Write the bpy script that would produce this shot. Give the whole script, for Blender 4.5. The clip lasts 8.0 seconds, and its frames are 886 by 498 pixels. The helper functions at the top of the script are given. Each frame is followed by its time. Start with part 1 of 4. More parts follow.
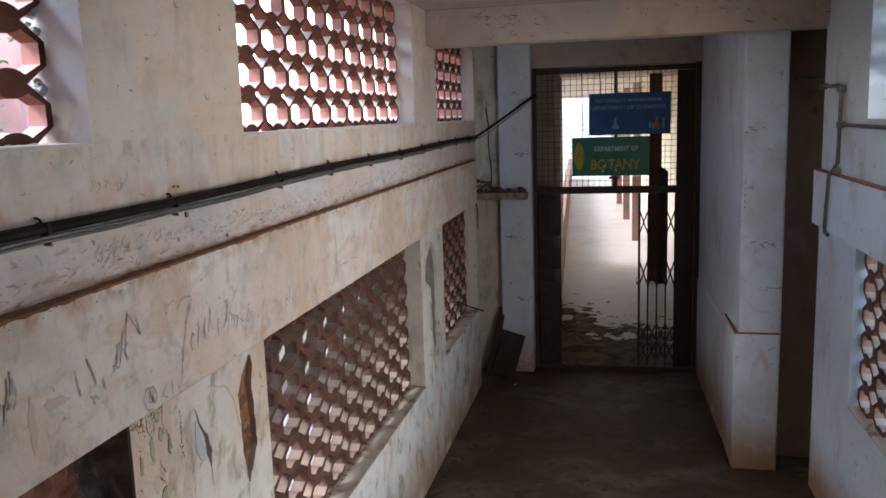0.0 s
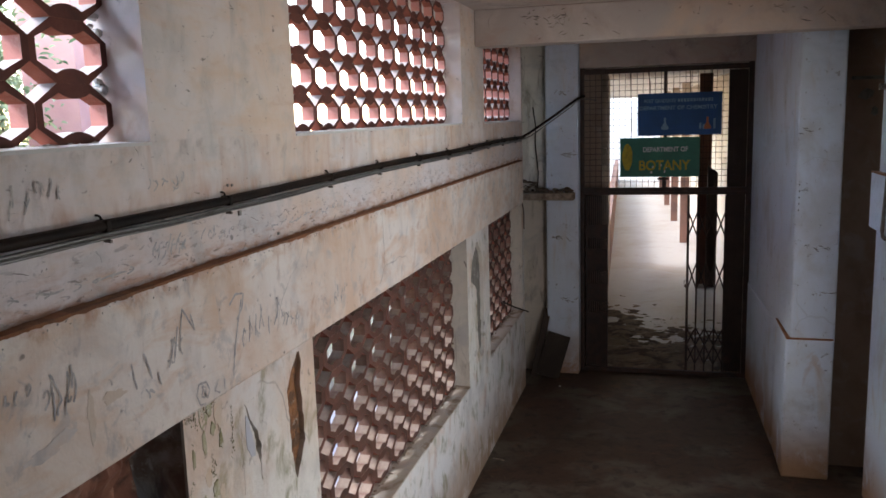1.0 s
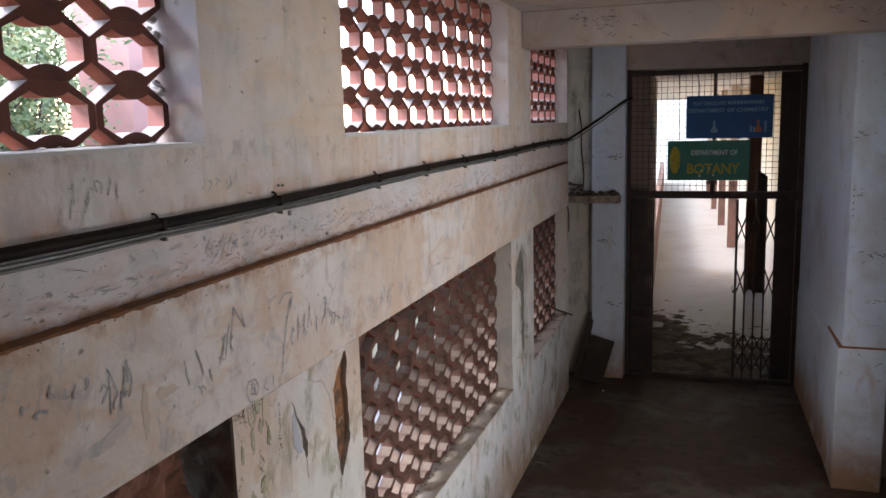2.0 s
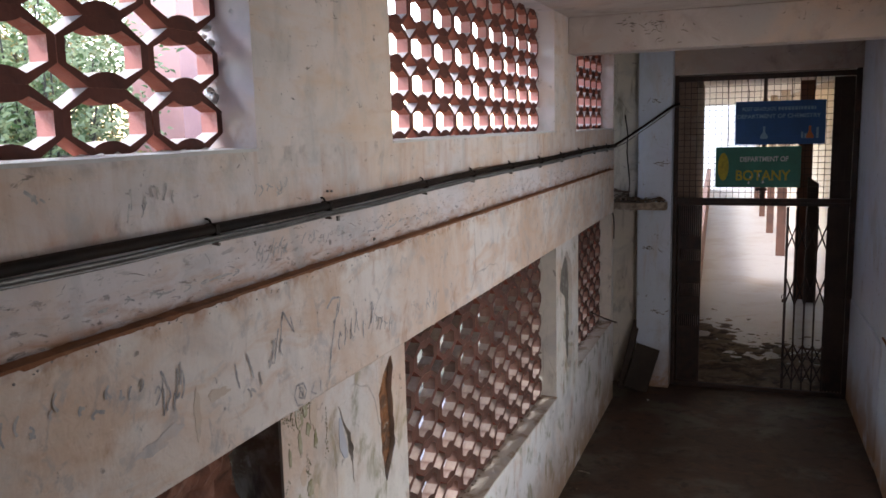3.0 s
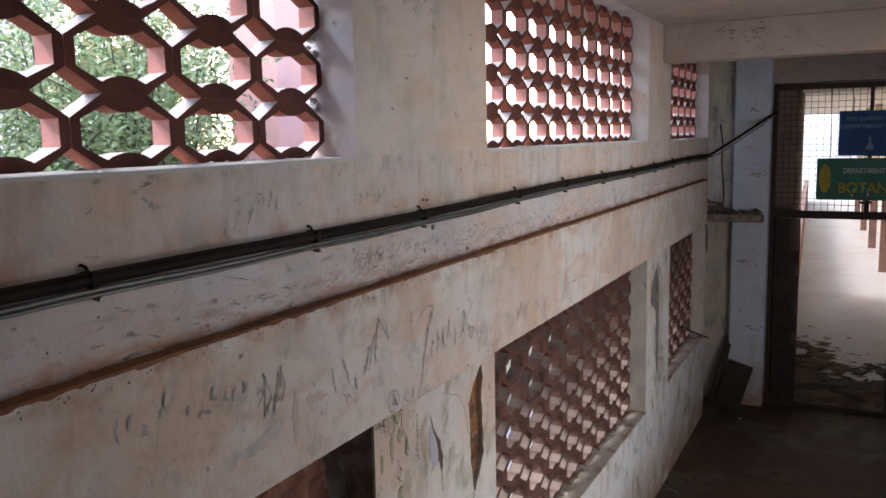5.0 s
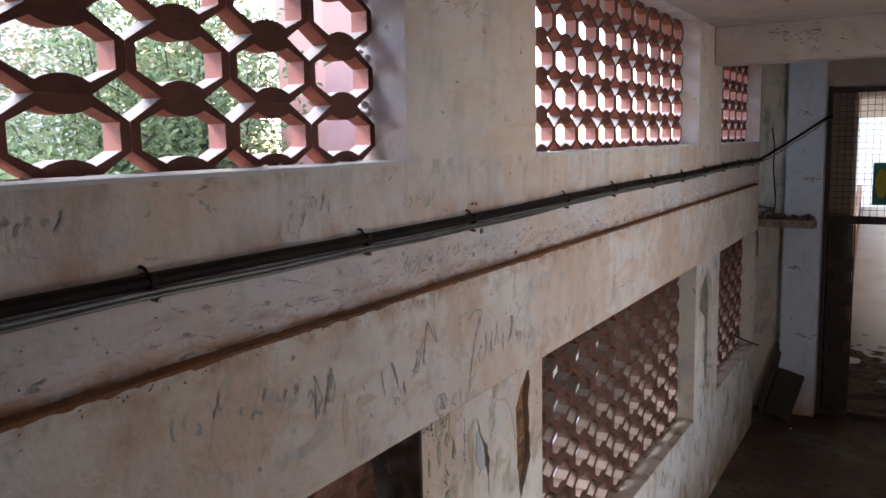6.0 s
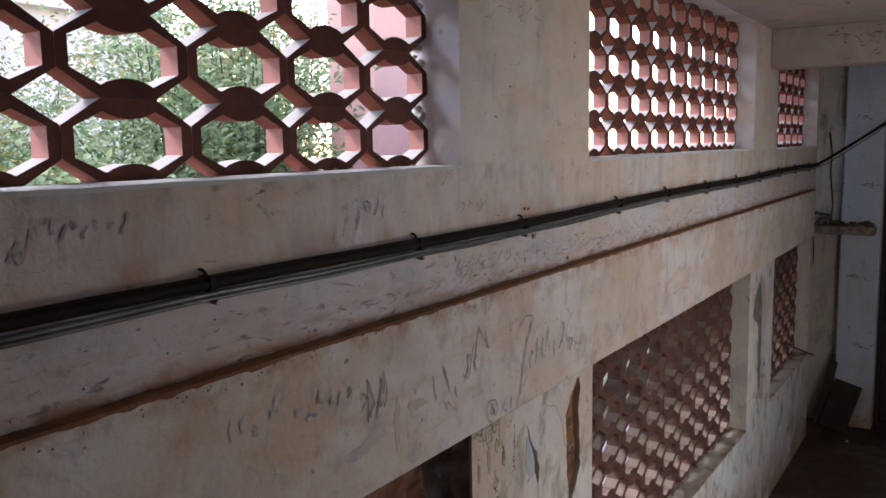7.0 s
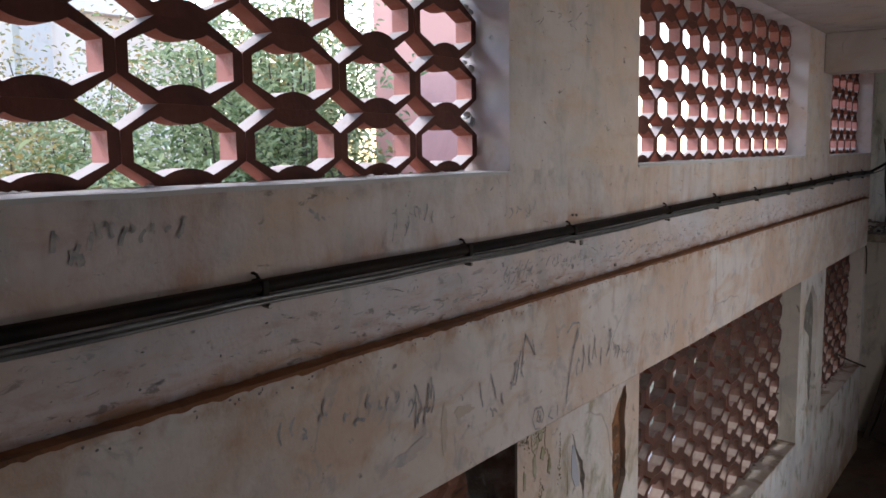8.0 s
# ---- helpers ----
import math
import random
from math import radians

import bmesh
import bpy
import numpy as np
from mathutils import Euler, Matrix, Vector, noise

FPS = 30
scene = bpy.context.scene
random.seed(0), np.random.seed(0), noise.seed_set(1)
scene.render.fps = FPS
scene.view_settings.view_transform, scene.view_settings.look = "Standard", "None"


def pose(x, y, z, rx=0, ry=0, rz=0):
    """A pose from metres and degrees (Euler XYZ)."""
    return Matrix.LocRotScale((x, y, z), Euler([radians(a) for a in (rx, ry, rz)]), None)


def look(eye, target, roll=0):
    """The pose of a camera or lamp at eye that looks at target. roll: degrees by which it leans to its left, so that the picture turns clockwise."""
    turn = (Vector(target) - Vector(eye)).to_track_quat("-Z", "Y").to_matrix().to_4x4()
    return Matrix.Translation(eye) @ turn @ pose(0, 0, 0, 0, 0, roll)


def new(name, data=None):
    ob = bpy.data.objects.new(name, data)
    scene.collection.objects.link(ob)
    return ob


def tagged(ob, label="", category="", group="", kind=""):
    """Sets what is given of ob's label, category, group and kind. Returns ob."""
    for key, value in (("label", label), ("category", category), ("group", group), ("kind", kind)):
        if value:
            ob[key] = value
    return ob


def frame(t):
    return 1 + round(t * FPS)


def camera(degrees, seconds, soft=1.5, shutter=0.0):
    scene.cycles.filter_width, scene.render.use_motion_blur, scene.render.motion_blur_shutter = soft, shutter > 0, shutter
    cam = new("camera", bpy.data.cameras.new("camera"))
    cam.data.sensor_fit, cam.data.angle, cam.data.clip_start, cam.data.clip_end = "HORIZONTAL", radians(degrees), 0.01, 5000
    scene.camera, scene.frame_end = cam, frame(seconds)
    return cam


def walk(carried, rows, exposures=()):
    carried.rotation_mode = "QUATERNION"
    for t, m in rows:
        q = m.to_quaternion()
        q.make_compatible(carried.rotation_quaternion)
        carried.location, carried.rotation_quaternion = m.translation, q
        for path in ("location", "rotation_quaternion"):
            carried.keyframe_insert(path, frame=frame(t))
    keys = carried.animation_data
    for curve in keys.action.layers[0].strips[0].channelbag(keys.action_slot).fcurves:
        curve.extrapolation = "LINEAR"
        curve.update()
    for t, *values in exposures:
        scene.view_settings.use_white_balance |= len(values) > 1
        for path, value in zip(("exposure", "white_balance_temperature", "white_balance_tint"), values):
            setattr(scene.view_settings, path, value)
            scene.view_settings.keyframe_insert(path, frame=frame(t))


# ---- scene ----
cam = camera(57.09, 8.0, soft=1.6)
walk(cam, [
    (0.0, pose(1.365, 0.000, 2.701, 80.76, 1.87, 12.07)),
    (0.5, pose(1.356, -0.002, 2.702, 80.81, 1.72, 13.64)),
    (1.0, pose(1.348, -0.004, 2.704, 80.83, 1.72, 15.21)),
    (1.5, pose(1.339, -0.007, 2.705, 80.87, 1.53, 16.74)),
    (3.0, pose(1.313, -0.014, 2.709, 81.47, 1.43, 21.22)),
    (3.5, pose(1.304, -0.016, 2.710, 81.72, 1.21, 22.72)),
    (4.0, pose(1.295, -0.019, 2.711, 81.86, 1.02, 24.23)),
    (4.5, pose(1.286, -0.022, 2.713, 82.02, 1.13, 25.67)),
    (6.0, pose(1.258, -0.030, 2.717, 82.44, 1.11, 30.19)),
    (6.5, pose(1.249, -0.033, 2.719, 82.61, 1.11, 31.80)),
    (7.0, pose(1.240, -0.036, 2.720, 82.76, 0.99, 33.45)),
    (7.5, pose(1.230, -0.040, 2.722, 82.93, 0.76, 34.99)),
    (8.0, pose(1.221, -0.043, 2.723, 83.12, 0.76, 36.37)),
], [(0.0, 3.05, 6500, 11), (1.5, 3.0, 6500, 12), (3.5, 2.95, 6500, 14), (4.5, 2.9, 6500, 14), (6.5, 2.65, 6500, 14), (8.0, 2.38, 6500, 14)])

# ---- world and light ----
world = bpy.data.worlds.new("sky")
scene.world = world
world.use_nodes = True
wn = world.node_tree.nodes
sky = wn.new("ShaderNodeTexSky")
sky.sky_type = "NISHITA"
sky.sun_disc = False
sky.sun_elevation = radians(40)
sky.sun_rotation = radians(-70)
sky.air_density, sky.dust_density = 1.2, 0.6
bg = wn["Background"]
world.node_tree.links.new(sky.outputs[0], bg.inputs[0])
bg.inputs[1].default_value = 0.15
sun = new("sun", bpy.data.lights.new("sun", "SUN"))
sun.data.energy, sun.data.angle, sun.data.color = 0.85, radians(20), (0.96, 0.97, 1.0)
sun.matrix_world = look((-8, -3.5, 8.5), (0, 0, 0))


def window_lamp(name, x, y, z, w, h, energy, facing, dip):
    lamp = new(name, bpy.data.lights.new(name, "AREA"))
    lamp.data.shape, lamp.data.size, lamp.data.size_y = "RECTANGLE", w, h
    lamp.data.energy, lamp.data.color = energy, (1.0, 0.92, 0.86)
    lamp.matrix_world = look((x, y, z), (x + facing, y, z - dip))
    return lamp


# daylight through the openings of the wall that the camera turns away from
window_lamp("daylight_upper", 2.56, 3.66, 3.02, 2.45, 0.75, 1.0, -1, 1.2)
window_lamp("daylight_lower", 2.56, 3.70, 1.42, 2.45, 0.9, 4.1, -1, 0.0)


# ---- materials ----
def mat(name, base, rough=0.85, dark=None, scale=3.0, grain=60.0, bump=0.25, metal=0.0, random_by=None, fac=0.5):
    m = bpy.data.materials.new(name)
    m.use_nodes = True
    nt = m.node_tree
    b = nt.nodes["Principled BSDF"]
    b.inputs["Roughness"].default_value = rough
    b.inputs["Metallic"].default_value = metal
    tc = nt.nodes.new("ShaderNodeTexCoord")
    n1 = nt.nodes.new("ShaderNodeTexNoise")
    n1.inputs["Scale"].default_value, n1.inputs["Detail"].default_value = scale, 6
    n2 = nt.nodes.new("ShaderNodeTexNoise")
    n2.inputs["Scale"].default_value, n2.inputs["Detail"].default_value = grain, 4
    for n in (n1, n2):
        nt.links.new(tc.outputs["Object"], n.inputs["Vector"])
    mix = nt.nodes.new("ShaderNodeMix")
    mix.data_type = "RGBA"
    dark = dark or tuple(c * 0.6 for c in base)
    mix.inputs[6].default_value, mix.inputs[7].default_value = (*base, 1), (*dark, 1)
    ramp = nt.nodes.new("ShaderNodeValToRGB")
    ramp.color_ramp.elements[0].position, ramp.color_ramp.elements[1].position = 0.45 - 0.1 * fac, 0.85 - 0.25 * fac
    nt.links.new(n1.outputs[0], ramp.inputs[0])
    nt.links.new(ramp.outputs[0], mix.inputs[0])
    fine = nt.nodes.new("ShaderNodeMix")
    fine.data_type, fine.blend_type = "RGBA", "MULTIPLY"
    fine.inputs[0].default_value = 0.35
    nt.links.new(mix.outputs[2], fine.inputs[6])
    nt.links.new(n2.outputs[0], fine.inputs[7])
    nt.links.new(fine.outputs[2], b.inputs["Base Color"])
    bp = nt.nodes.new("ShaderNodeBump")
    bp.inputs["Strength"].default_value, bp.inputs["Distance"].default_value = bump, 0.004
    nt.links.new(n2.outputs[0], bp.inputs["Height"])
    nt.links.new(bp.outputs[0], b.inputs["Normal"])
    if random_by:
        info = nt.nodes.new("ShaderNodeObjectInfo")
        hsv = nt.nodes.new("ShaderNodeHueSaturation")
        mr = nt.nodes.new("ShaderNodeMapRange")
        mr.inputs[3].default_value, mr.inputs[4].default_value = 1 - random_by, 1 + random_by
        nt.links.new(info.outputs["Random"], mr.inputs[0])
        nt.links.new(mr.outputs[0], hsv.inputs["Value"])
        nt.links.new(fine.outputs[2], hsv.inputs["Color"])
        nt.links.new(hsv.outputs[0], b.inputs["Base Color"])
    return m


def layered(name, base, layers, rough=0.9, bump=0.5, cracks=0.0, wave=0.0):
    """Paint with stain layers: (colour, strength, stretch xyz, scale, low, high, distortion)."""
    m = bpy.data.materials.new(name)
    m.use_nodes = True
    nt = m.node_tree
    b = nt.nodes["Principled BSDF"]
    b.inputs["Roughness"].default_value = rough
    tc = nt.nodes.new("ShaderNodeTexCoord")
    colour = None

    def over(last, col, fac):
        mix = nt.nodes.new("ShaderNodeMix")
        mix.data_type = "RGBA"
        if last is None:
            mix.inputs[6].default_value = (*base, 1)
        else:
            nt.links.new(last, mix.inputs[6])
        mix.inputs[7].default_value = (*col, 1)
        nt.links.new(fac, mix.inputs[0])
        return mix.outputs[2]

    def span(value, low, high, a, b_):
        r = nt.nodes.new("ShaderNodeMapRange")
        r.interpolation_type = "SMOOTHSTEP"
        for k, x in enumerate((low, high, a, b_)):
            r.inputs[k + 1].default_value = x
        nt.links.new(value, r.inputs[0])
        return r.outputs[0]

    def noise_at(stretch, scale, distortion=0.0, detail=7):
        mp = nt.nodes.new("ShaderNodeMapping")
        mp.inputs["Scale"].default_value = stretch
        nt.links.new(tc.outputs["Object"], mp.inputs[0])
        n = nt.nodes.new("ShaderNodeTexNoise")
        n.inputs["Scale"].default_value, n.inputs["Detail"].default_value = scale, detail
        n.inputs["Roughness"].default_value, n.inputs["Distortion"].default_value = 0.62, distortion
        nt.links.new(mp.outputs[0], n.inputs["Vector"])
        return n.outputs[0]

    for k, (col, strength, stretch, scale, low, high, dist, *belt) in enumerate(layers):
        fac = span(noise_at(tuple(stretch), scale + 0.013 * k, dist), low, high, 0.0, strength)
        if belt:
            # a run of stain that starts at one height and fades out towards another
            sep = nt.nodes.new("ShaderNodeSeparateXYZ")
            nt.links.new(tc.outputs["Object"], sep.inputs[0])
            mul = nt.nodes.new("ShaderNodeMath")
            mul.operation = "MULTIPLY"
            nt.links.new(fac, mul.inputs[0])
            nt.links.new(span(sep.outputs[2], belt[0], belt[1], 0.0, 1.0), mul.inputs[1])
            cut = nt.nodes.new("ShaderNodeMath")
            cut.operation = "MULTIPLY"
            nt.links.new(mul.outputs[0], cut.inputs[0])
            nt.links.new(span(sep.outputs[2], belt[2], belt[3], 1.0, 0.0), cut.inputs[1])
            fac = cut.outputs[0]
        colour = over(colour, col, fac)
    if cracks:
        wob = nt.nodes.new("ShaderNodeTexNoise")
        wob.inputs["Scale"].default_value = 3.5
        nt.links.new(tc.outputs["Object"], wob.inputs["Vector"])
        add = nt.nodes.new("ShaderNodeVectorMath")
        add.operation = "MULTIPLY_ADD"
        add.inputs[1].default_value = (0.22, 0.22, 0.22)
        nt.links.new(wob.outputs["Color"], add.inputs[0])
        nt.links.new(tc.outputs["Object"], add.inputs[2])
        vo = nt.nodes.new("ShaderNodeTexVoronoi")
        vo.feature = "DISTANCE_TO_EDGE"
        vo.inputs["Scale"].default_value = 1.1
        nt.links.new(add.outputs[0], vo.inputs["Vector"])
        line = span(vo.outputs["Distance"], 0.0015, 0.006, cracks, 0.0)
        gate = span(noise_at((1, 1, 1), 1.7), 0.5, 0.6, 0.0, 1.0)
        mul = nt.nodes.new("ShaderNodeMath")
        mul.operation = "MULTIPLY"
        nt.links.new(line, mul.inputs[0])
        nt.links.new(gate, mul.inputs[1])
        colour = over(colour, (0.12, 0.10, 0.08), mul.outputs[0])
    nt.links.new(colour, b.inputs["Base Color"])
    bp = nt.nodes.new("ShaderNodeBump")
    bp.inputs["Strength"].default_value, bp.inputs["Distance"].default_value = bump, 0.006
    nt.links.new(noise_at((1, 1, 1), 26, 0.3, 9), bp.inputs["Height"])
    if wave:
        # unevenness of the plaster; on the pier it stands in for wavy screen light
        uneven = nt.nodes.new("ShaderNodeBump")
        uneven.inputs["Strength"].default_value, uneven.inputs["Distance"].default_value = 1.0, wave
        nt.links.new(noise_at((1, 1, 1.6), 3.4, 0.2, 2), uneven.inputs["Height"])
        nt.links.new(uneven.outputs[0], bp.inputs["Normal"])
    nt.links.new(bp.outputs[0], b.inputs["Normal"])
    return m


ONE = (1, 1, 1)
WARM, RUST, GREY, SOOT, MOULD = (0.63, 0.44, 0.30), (0.38, 0.17, 0.065), (0.40, 0.39, 0.38), (0.07, 0.06, 0.055), (0.20, 0.20, 0.10)
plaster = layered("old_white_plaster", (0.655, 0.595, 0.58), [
    (WARM, 0.55, ONE, 1.6, 0.40, 0.66, 0.3),
    (GREY, 0.5, ONE, 1.9, 0.49, 0.72, 0.2),
    (GREY, 0.45, ONE, 7.0, 0.50, 0.70, 0.3),
    (WARM, 0.5, (1, 1.2, 5), 1.9, 0.47, 0.72, 0.5),
    (RUST, 0.30, (1, 2.0, 6), 2.6, 0.54, 0.76, 0.8),
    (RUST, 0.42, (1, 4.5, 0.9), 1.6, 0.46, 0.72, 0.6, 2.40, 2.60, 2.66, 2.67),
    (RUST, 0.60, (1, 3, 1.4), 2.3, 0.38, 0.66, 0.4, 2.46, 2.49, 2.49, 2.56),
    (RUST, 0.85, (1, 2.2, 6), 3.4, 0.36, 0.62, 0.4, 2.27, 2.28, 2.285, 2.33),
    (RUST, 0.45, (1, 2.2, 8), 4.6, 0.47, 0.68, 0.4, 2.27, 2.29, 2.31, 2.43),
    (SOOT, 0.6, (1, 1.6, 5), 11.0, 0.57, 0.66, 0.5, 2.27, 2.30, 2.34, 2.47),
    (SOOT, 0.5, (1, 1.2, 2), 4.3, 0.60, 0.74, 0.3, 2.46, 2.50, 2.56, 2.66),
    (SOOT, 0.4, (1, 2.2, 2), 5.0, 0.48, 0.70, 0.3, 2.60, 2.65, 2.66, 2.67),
    (GREY, 0.55, (1, 3.0, 1.2), 2.1, 0.53, 0.72, 0.4),
    (SOOT, 0.7, (1, 1, 2.2), 17, 0.63, 0.71, 0.6),
    (SOOT, 0.6, (1, 1.5, 1.5), 44, 0.65, 0.72, 0.0)], bump=0.7, wave=0.012)
band_plaster = layered("band_plaster", (0.74, 0.68, 0.61), [
    (WARM, 0.8, ONE, 1.4, 0.41, 0.66, 0.6),
    (GREY, 0.4, ONE, 3.1, 0.49, 0.72, 1.0),
    (WARM, 0.6, (1, 1.5, 4), 2.2, 0.48, 0.70, 1.0),
    (RUST, 0.5, (1, 2, 1.5), 2.9, 0.55, 0.72, 0.5),
    ((0.33, 0.32, 0.31), 0.4, (1, 2.0, 1.6), 5.2, 0.58, 0.68, 1.4),
    (RUST, 0.28, (1, 3.5, 1.2), 2.0, 0.44, 0.70, 0.6, 2.05, 2.26, 2.30, 2.31),
    (GREY, 0.5, (1, 1.2, 1.2), 9.0, 0.55, 0.68, 0.5),
    (RUST, 0.6, (1, 3, 3), 4.0, 0.44, 0.66, 0.4, 2.22, 2.27, 2.28, 2.29),
    (SOOT, 0.22, (1, 1.3, 1), 6.5, 0.62, 0.74, 0.3),
    (SOOT, 0.6, ONE, 26, 0.64, 0.72, 0.5)], cracks=0.4, bump=0.7, wave=0.012)
pier_plaster = layered("damp_pier_plaster", (0.69, 0.67, 0.64), [
    (WARM, 0.5, ONE, 2.1, 0.5, 0.72, 0.8),
    (GREY, 0.65, (1, 1.4, 1), 2.6, 0.46, 0.7, 0.3),
    (MOULD, 0.7, (1, 1.5, 1.0), 4.4, 0.52, 0.66, 0.4),
    (RUST, 0.45, (1, 1.5, 1), 2.9, 0.54, 0.72, 0.4),
    ((0.30, 0.18, 0.09), 0.85, ONE, 3.1, 0.28, 0.55, 0.3, -1.0, -0.5, 0.0, 0.55),
    (WARM, 0.6, ONE, 2.2, 0.40, 0.62, 0.3, 1.30, 1.75, 1.92, 1.93),
    (SOOT, 0.55, (1, 1.4, 1.0), 15, 0.61, 0.71, 0.5)], cracks=0.4, bump=0.8)
# the blue of this base includes the sky light falling on the pier
white_paint = layered("whitewash", (0.62, 0.70, 0.81), [
    (GREY, 0.6, (1, 1, 0.7), 2.2, 0.48, 0.72, 0.3),
    ((0.52, 0.46, 0.42), 0.6, (3, 3, 0.8), 2.0, 0.55, 0.75, 0.6),
    (RUST, 0.3, (2, 2, 1), 3.3, 0.64, 0.76, 0.8),
    ((0.34, 0.19, 0.09), 0.95, (1, 1, 1), 3.5, 0.22, 0.50, 0.3, -1.0, -0.5, 0.05, 0.55),
    (SOOT, 0.6, (1, 1, 1.5), 16, 0.63, 0.71, 0.5), (SOOT, 0.5, ONE, 42, 0.65, 0.72, 0.0)], cracks=0.15, wave=0.022)
reveal_paint = layered("window_reveal_paint", (0.68, 0.605, 0.60), [
    (GREY, 0.6, (1, 1, 0.7), 3.2, 0.45, 0.70, 0.3), (WARM, 0.5, ONE, 2.1, 0.5, 0.7, 0.3),
    (RUST, 0.5, (1, 1, 0.8), 5.0, 0.56, 0.72, 0.4), (SOOT, 0.6, ONE, 14, 0.62, 0.71, 0.4)], wave=0.02)
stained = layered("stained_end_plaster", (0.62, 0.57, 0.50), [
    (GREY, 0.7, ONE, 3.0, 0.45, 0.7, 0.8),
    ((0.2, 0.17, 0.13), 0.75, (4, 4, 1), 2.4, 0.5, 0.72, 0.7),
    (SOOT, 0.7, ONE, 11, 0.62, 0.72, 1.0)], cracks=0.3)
slab_plaster = layered("slab_whitewash", (0.43, 0.375, 0.345), [
    (RUST, 0.28, (1, 1, 2), 1.7, 0.46, 0.70, 0.6), (SOOT, 0.35, ONE, 5.0, 0.50, 0.72, 0.5), ((0.55, 0.50, 0.47), 0.5, ONE, 3.3, 0.52, 0.70, 0.5),
    (GREY, 0.6, ONE, 2.2, 0.48, 0.72, 0.8), (WARM, 0.5, ONE, 1.2, 0.5, 0.72, 0.4),
    (SOOT, 0.7, (3, 1, 3), 4.0, 0.66, 0.72, 2.5), (SOOT, 0.6, ONE, 30, 0.69, 0.75, 0.5)], cracks=0.5)
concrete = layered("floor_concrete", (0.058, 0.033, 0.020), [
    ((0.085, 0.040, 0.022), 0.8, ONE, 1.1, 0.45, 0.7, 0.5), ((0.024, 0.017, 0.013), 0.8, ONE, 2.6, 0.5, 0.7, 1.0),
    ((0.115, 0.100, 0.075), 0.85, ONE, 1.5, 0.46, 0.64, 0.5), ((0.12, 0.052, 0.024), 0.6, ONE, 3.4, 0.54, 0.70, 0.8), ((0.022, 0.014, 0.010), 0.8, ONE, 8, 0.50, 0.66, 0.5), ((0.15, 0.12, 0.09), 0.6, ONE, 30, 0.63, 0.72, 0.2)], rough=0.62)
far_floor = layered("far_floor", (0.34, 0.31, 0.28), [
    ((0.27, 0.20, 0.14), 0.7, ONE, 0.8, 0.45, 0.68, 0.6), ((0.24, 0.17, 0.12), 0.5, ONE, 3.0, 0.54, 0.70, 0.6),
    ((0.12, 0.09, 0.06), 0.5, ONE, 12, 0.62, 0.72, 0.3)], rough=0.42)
soil = layered("shaded_soil", (0.17, 0.115, 0.072), [
    ((0.055, 0.036, 0.025), 0.9, ONE, 4.5, 0.45, 0.62, 0.6), ((0.25, 0.19, 0.14), 0.8, ONE, 6.5, 0.52, 0.66, 0.5), (SOOT, 0.8, ONE, 17, 0.56, 0.68, 0.4)], bump=1.0)
sill_white = layered("sill_mortar", (0.56, 0.55, 0.54), [(GREY, 0.5, ONE, 9, 0.5, 0.7, 0.5), (RUST, 0.35, ONE, 6, 0.6, 0.72, 0.5)])
sill_dirty = layered("sill_dusty", (0.50, 0.44, 0.36), [(GREY, 0.6, ONE, 9, 0.5, 0.7, 0.5), ((0.2, 0.13, 0.07), 0.8, ONE, 5, 0.5, 0.66, 0.8)])
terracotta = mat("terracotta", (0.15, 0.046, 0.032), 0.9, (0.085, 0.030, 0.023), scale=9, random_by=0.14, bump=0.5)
pale_terracotta = mat("weathered_terracotta", (0.135, 0.056, 0.040), 0.9, (0.08, 0.042, 0.034), scale=9, random_by=0.22, bump=0.5)
# inner faces of the blocks: sky light and shade put into their colours, over dust
inner_pink = layered("lit_pink_inner", (0.54, 0.225, 0.19), [
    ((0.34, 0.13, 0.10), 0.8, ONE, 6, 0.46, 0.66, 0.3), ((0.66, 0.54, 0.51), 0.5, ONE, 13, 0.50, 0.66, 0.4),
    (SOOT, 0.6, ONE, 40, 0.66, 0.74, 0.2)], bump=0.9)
lit_dusty_top = layered("lit_dust_on_blocks", (0.44, 0.38, 0.365), [
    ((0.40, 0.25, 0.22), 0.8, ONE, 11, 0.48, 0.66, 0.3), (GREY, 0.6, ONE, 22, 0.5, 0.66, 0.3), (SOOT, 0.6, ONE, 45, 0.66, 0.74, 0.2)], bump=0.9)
shaded_clay = layered("shaded_red_clay", (0.30, 0.085, 0.050), [
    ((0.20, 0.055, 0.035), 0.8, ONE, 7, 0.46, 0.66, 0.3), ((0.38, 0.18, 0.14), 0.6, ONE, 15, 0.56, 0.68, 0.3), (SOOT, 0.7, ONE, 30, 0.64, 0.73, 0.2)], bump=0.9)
# kept dark so that the unseen slab bounces little light upward
dark_slab_concrete = layered("dark_slab_concrete", (0.17, 0.155, 0.13), [
    ((0.07, 0.075, 0.04), 0.9, ONE, 2.2, 0.42, 0.62, 0.5), (SOOT, 0.8, ONE, 6, 0.52, 0.68, 0.4)], bump=0.9)
sooty_plaster = layered("sooty_rough_plaster", (0.30, 0.27, 0.24), [
    ((0.16, 0.10, 0.07), 0.9, ONE, 5, 0.42, 0.60, 0.6), (SOOT, 0.9, (1, 1, 0.6), 7, 0.48, 0.62, 0.6), ((0.46, 0.42, 0.38), 0.7, ONE, 16, 0.56, 0.66, 0.4)], bump=1.0)
moss = mat("dry_moss", (0.30, 0.28, 0.17), 0.95, (0.16, 0.15, 0.09), scale=30, bump=0.6)
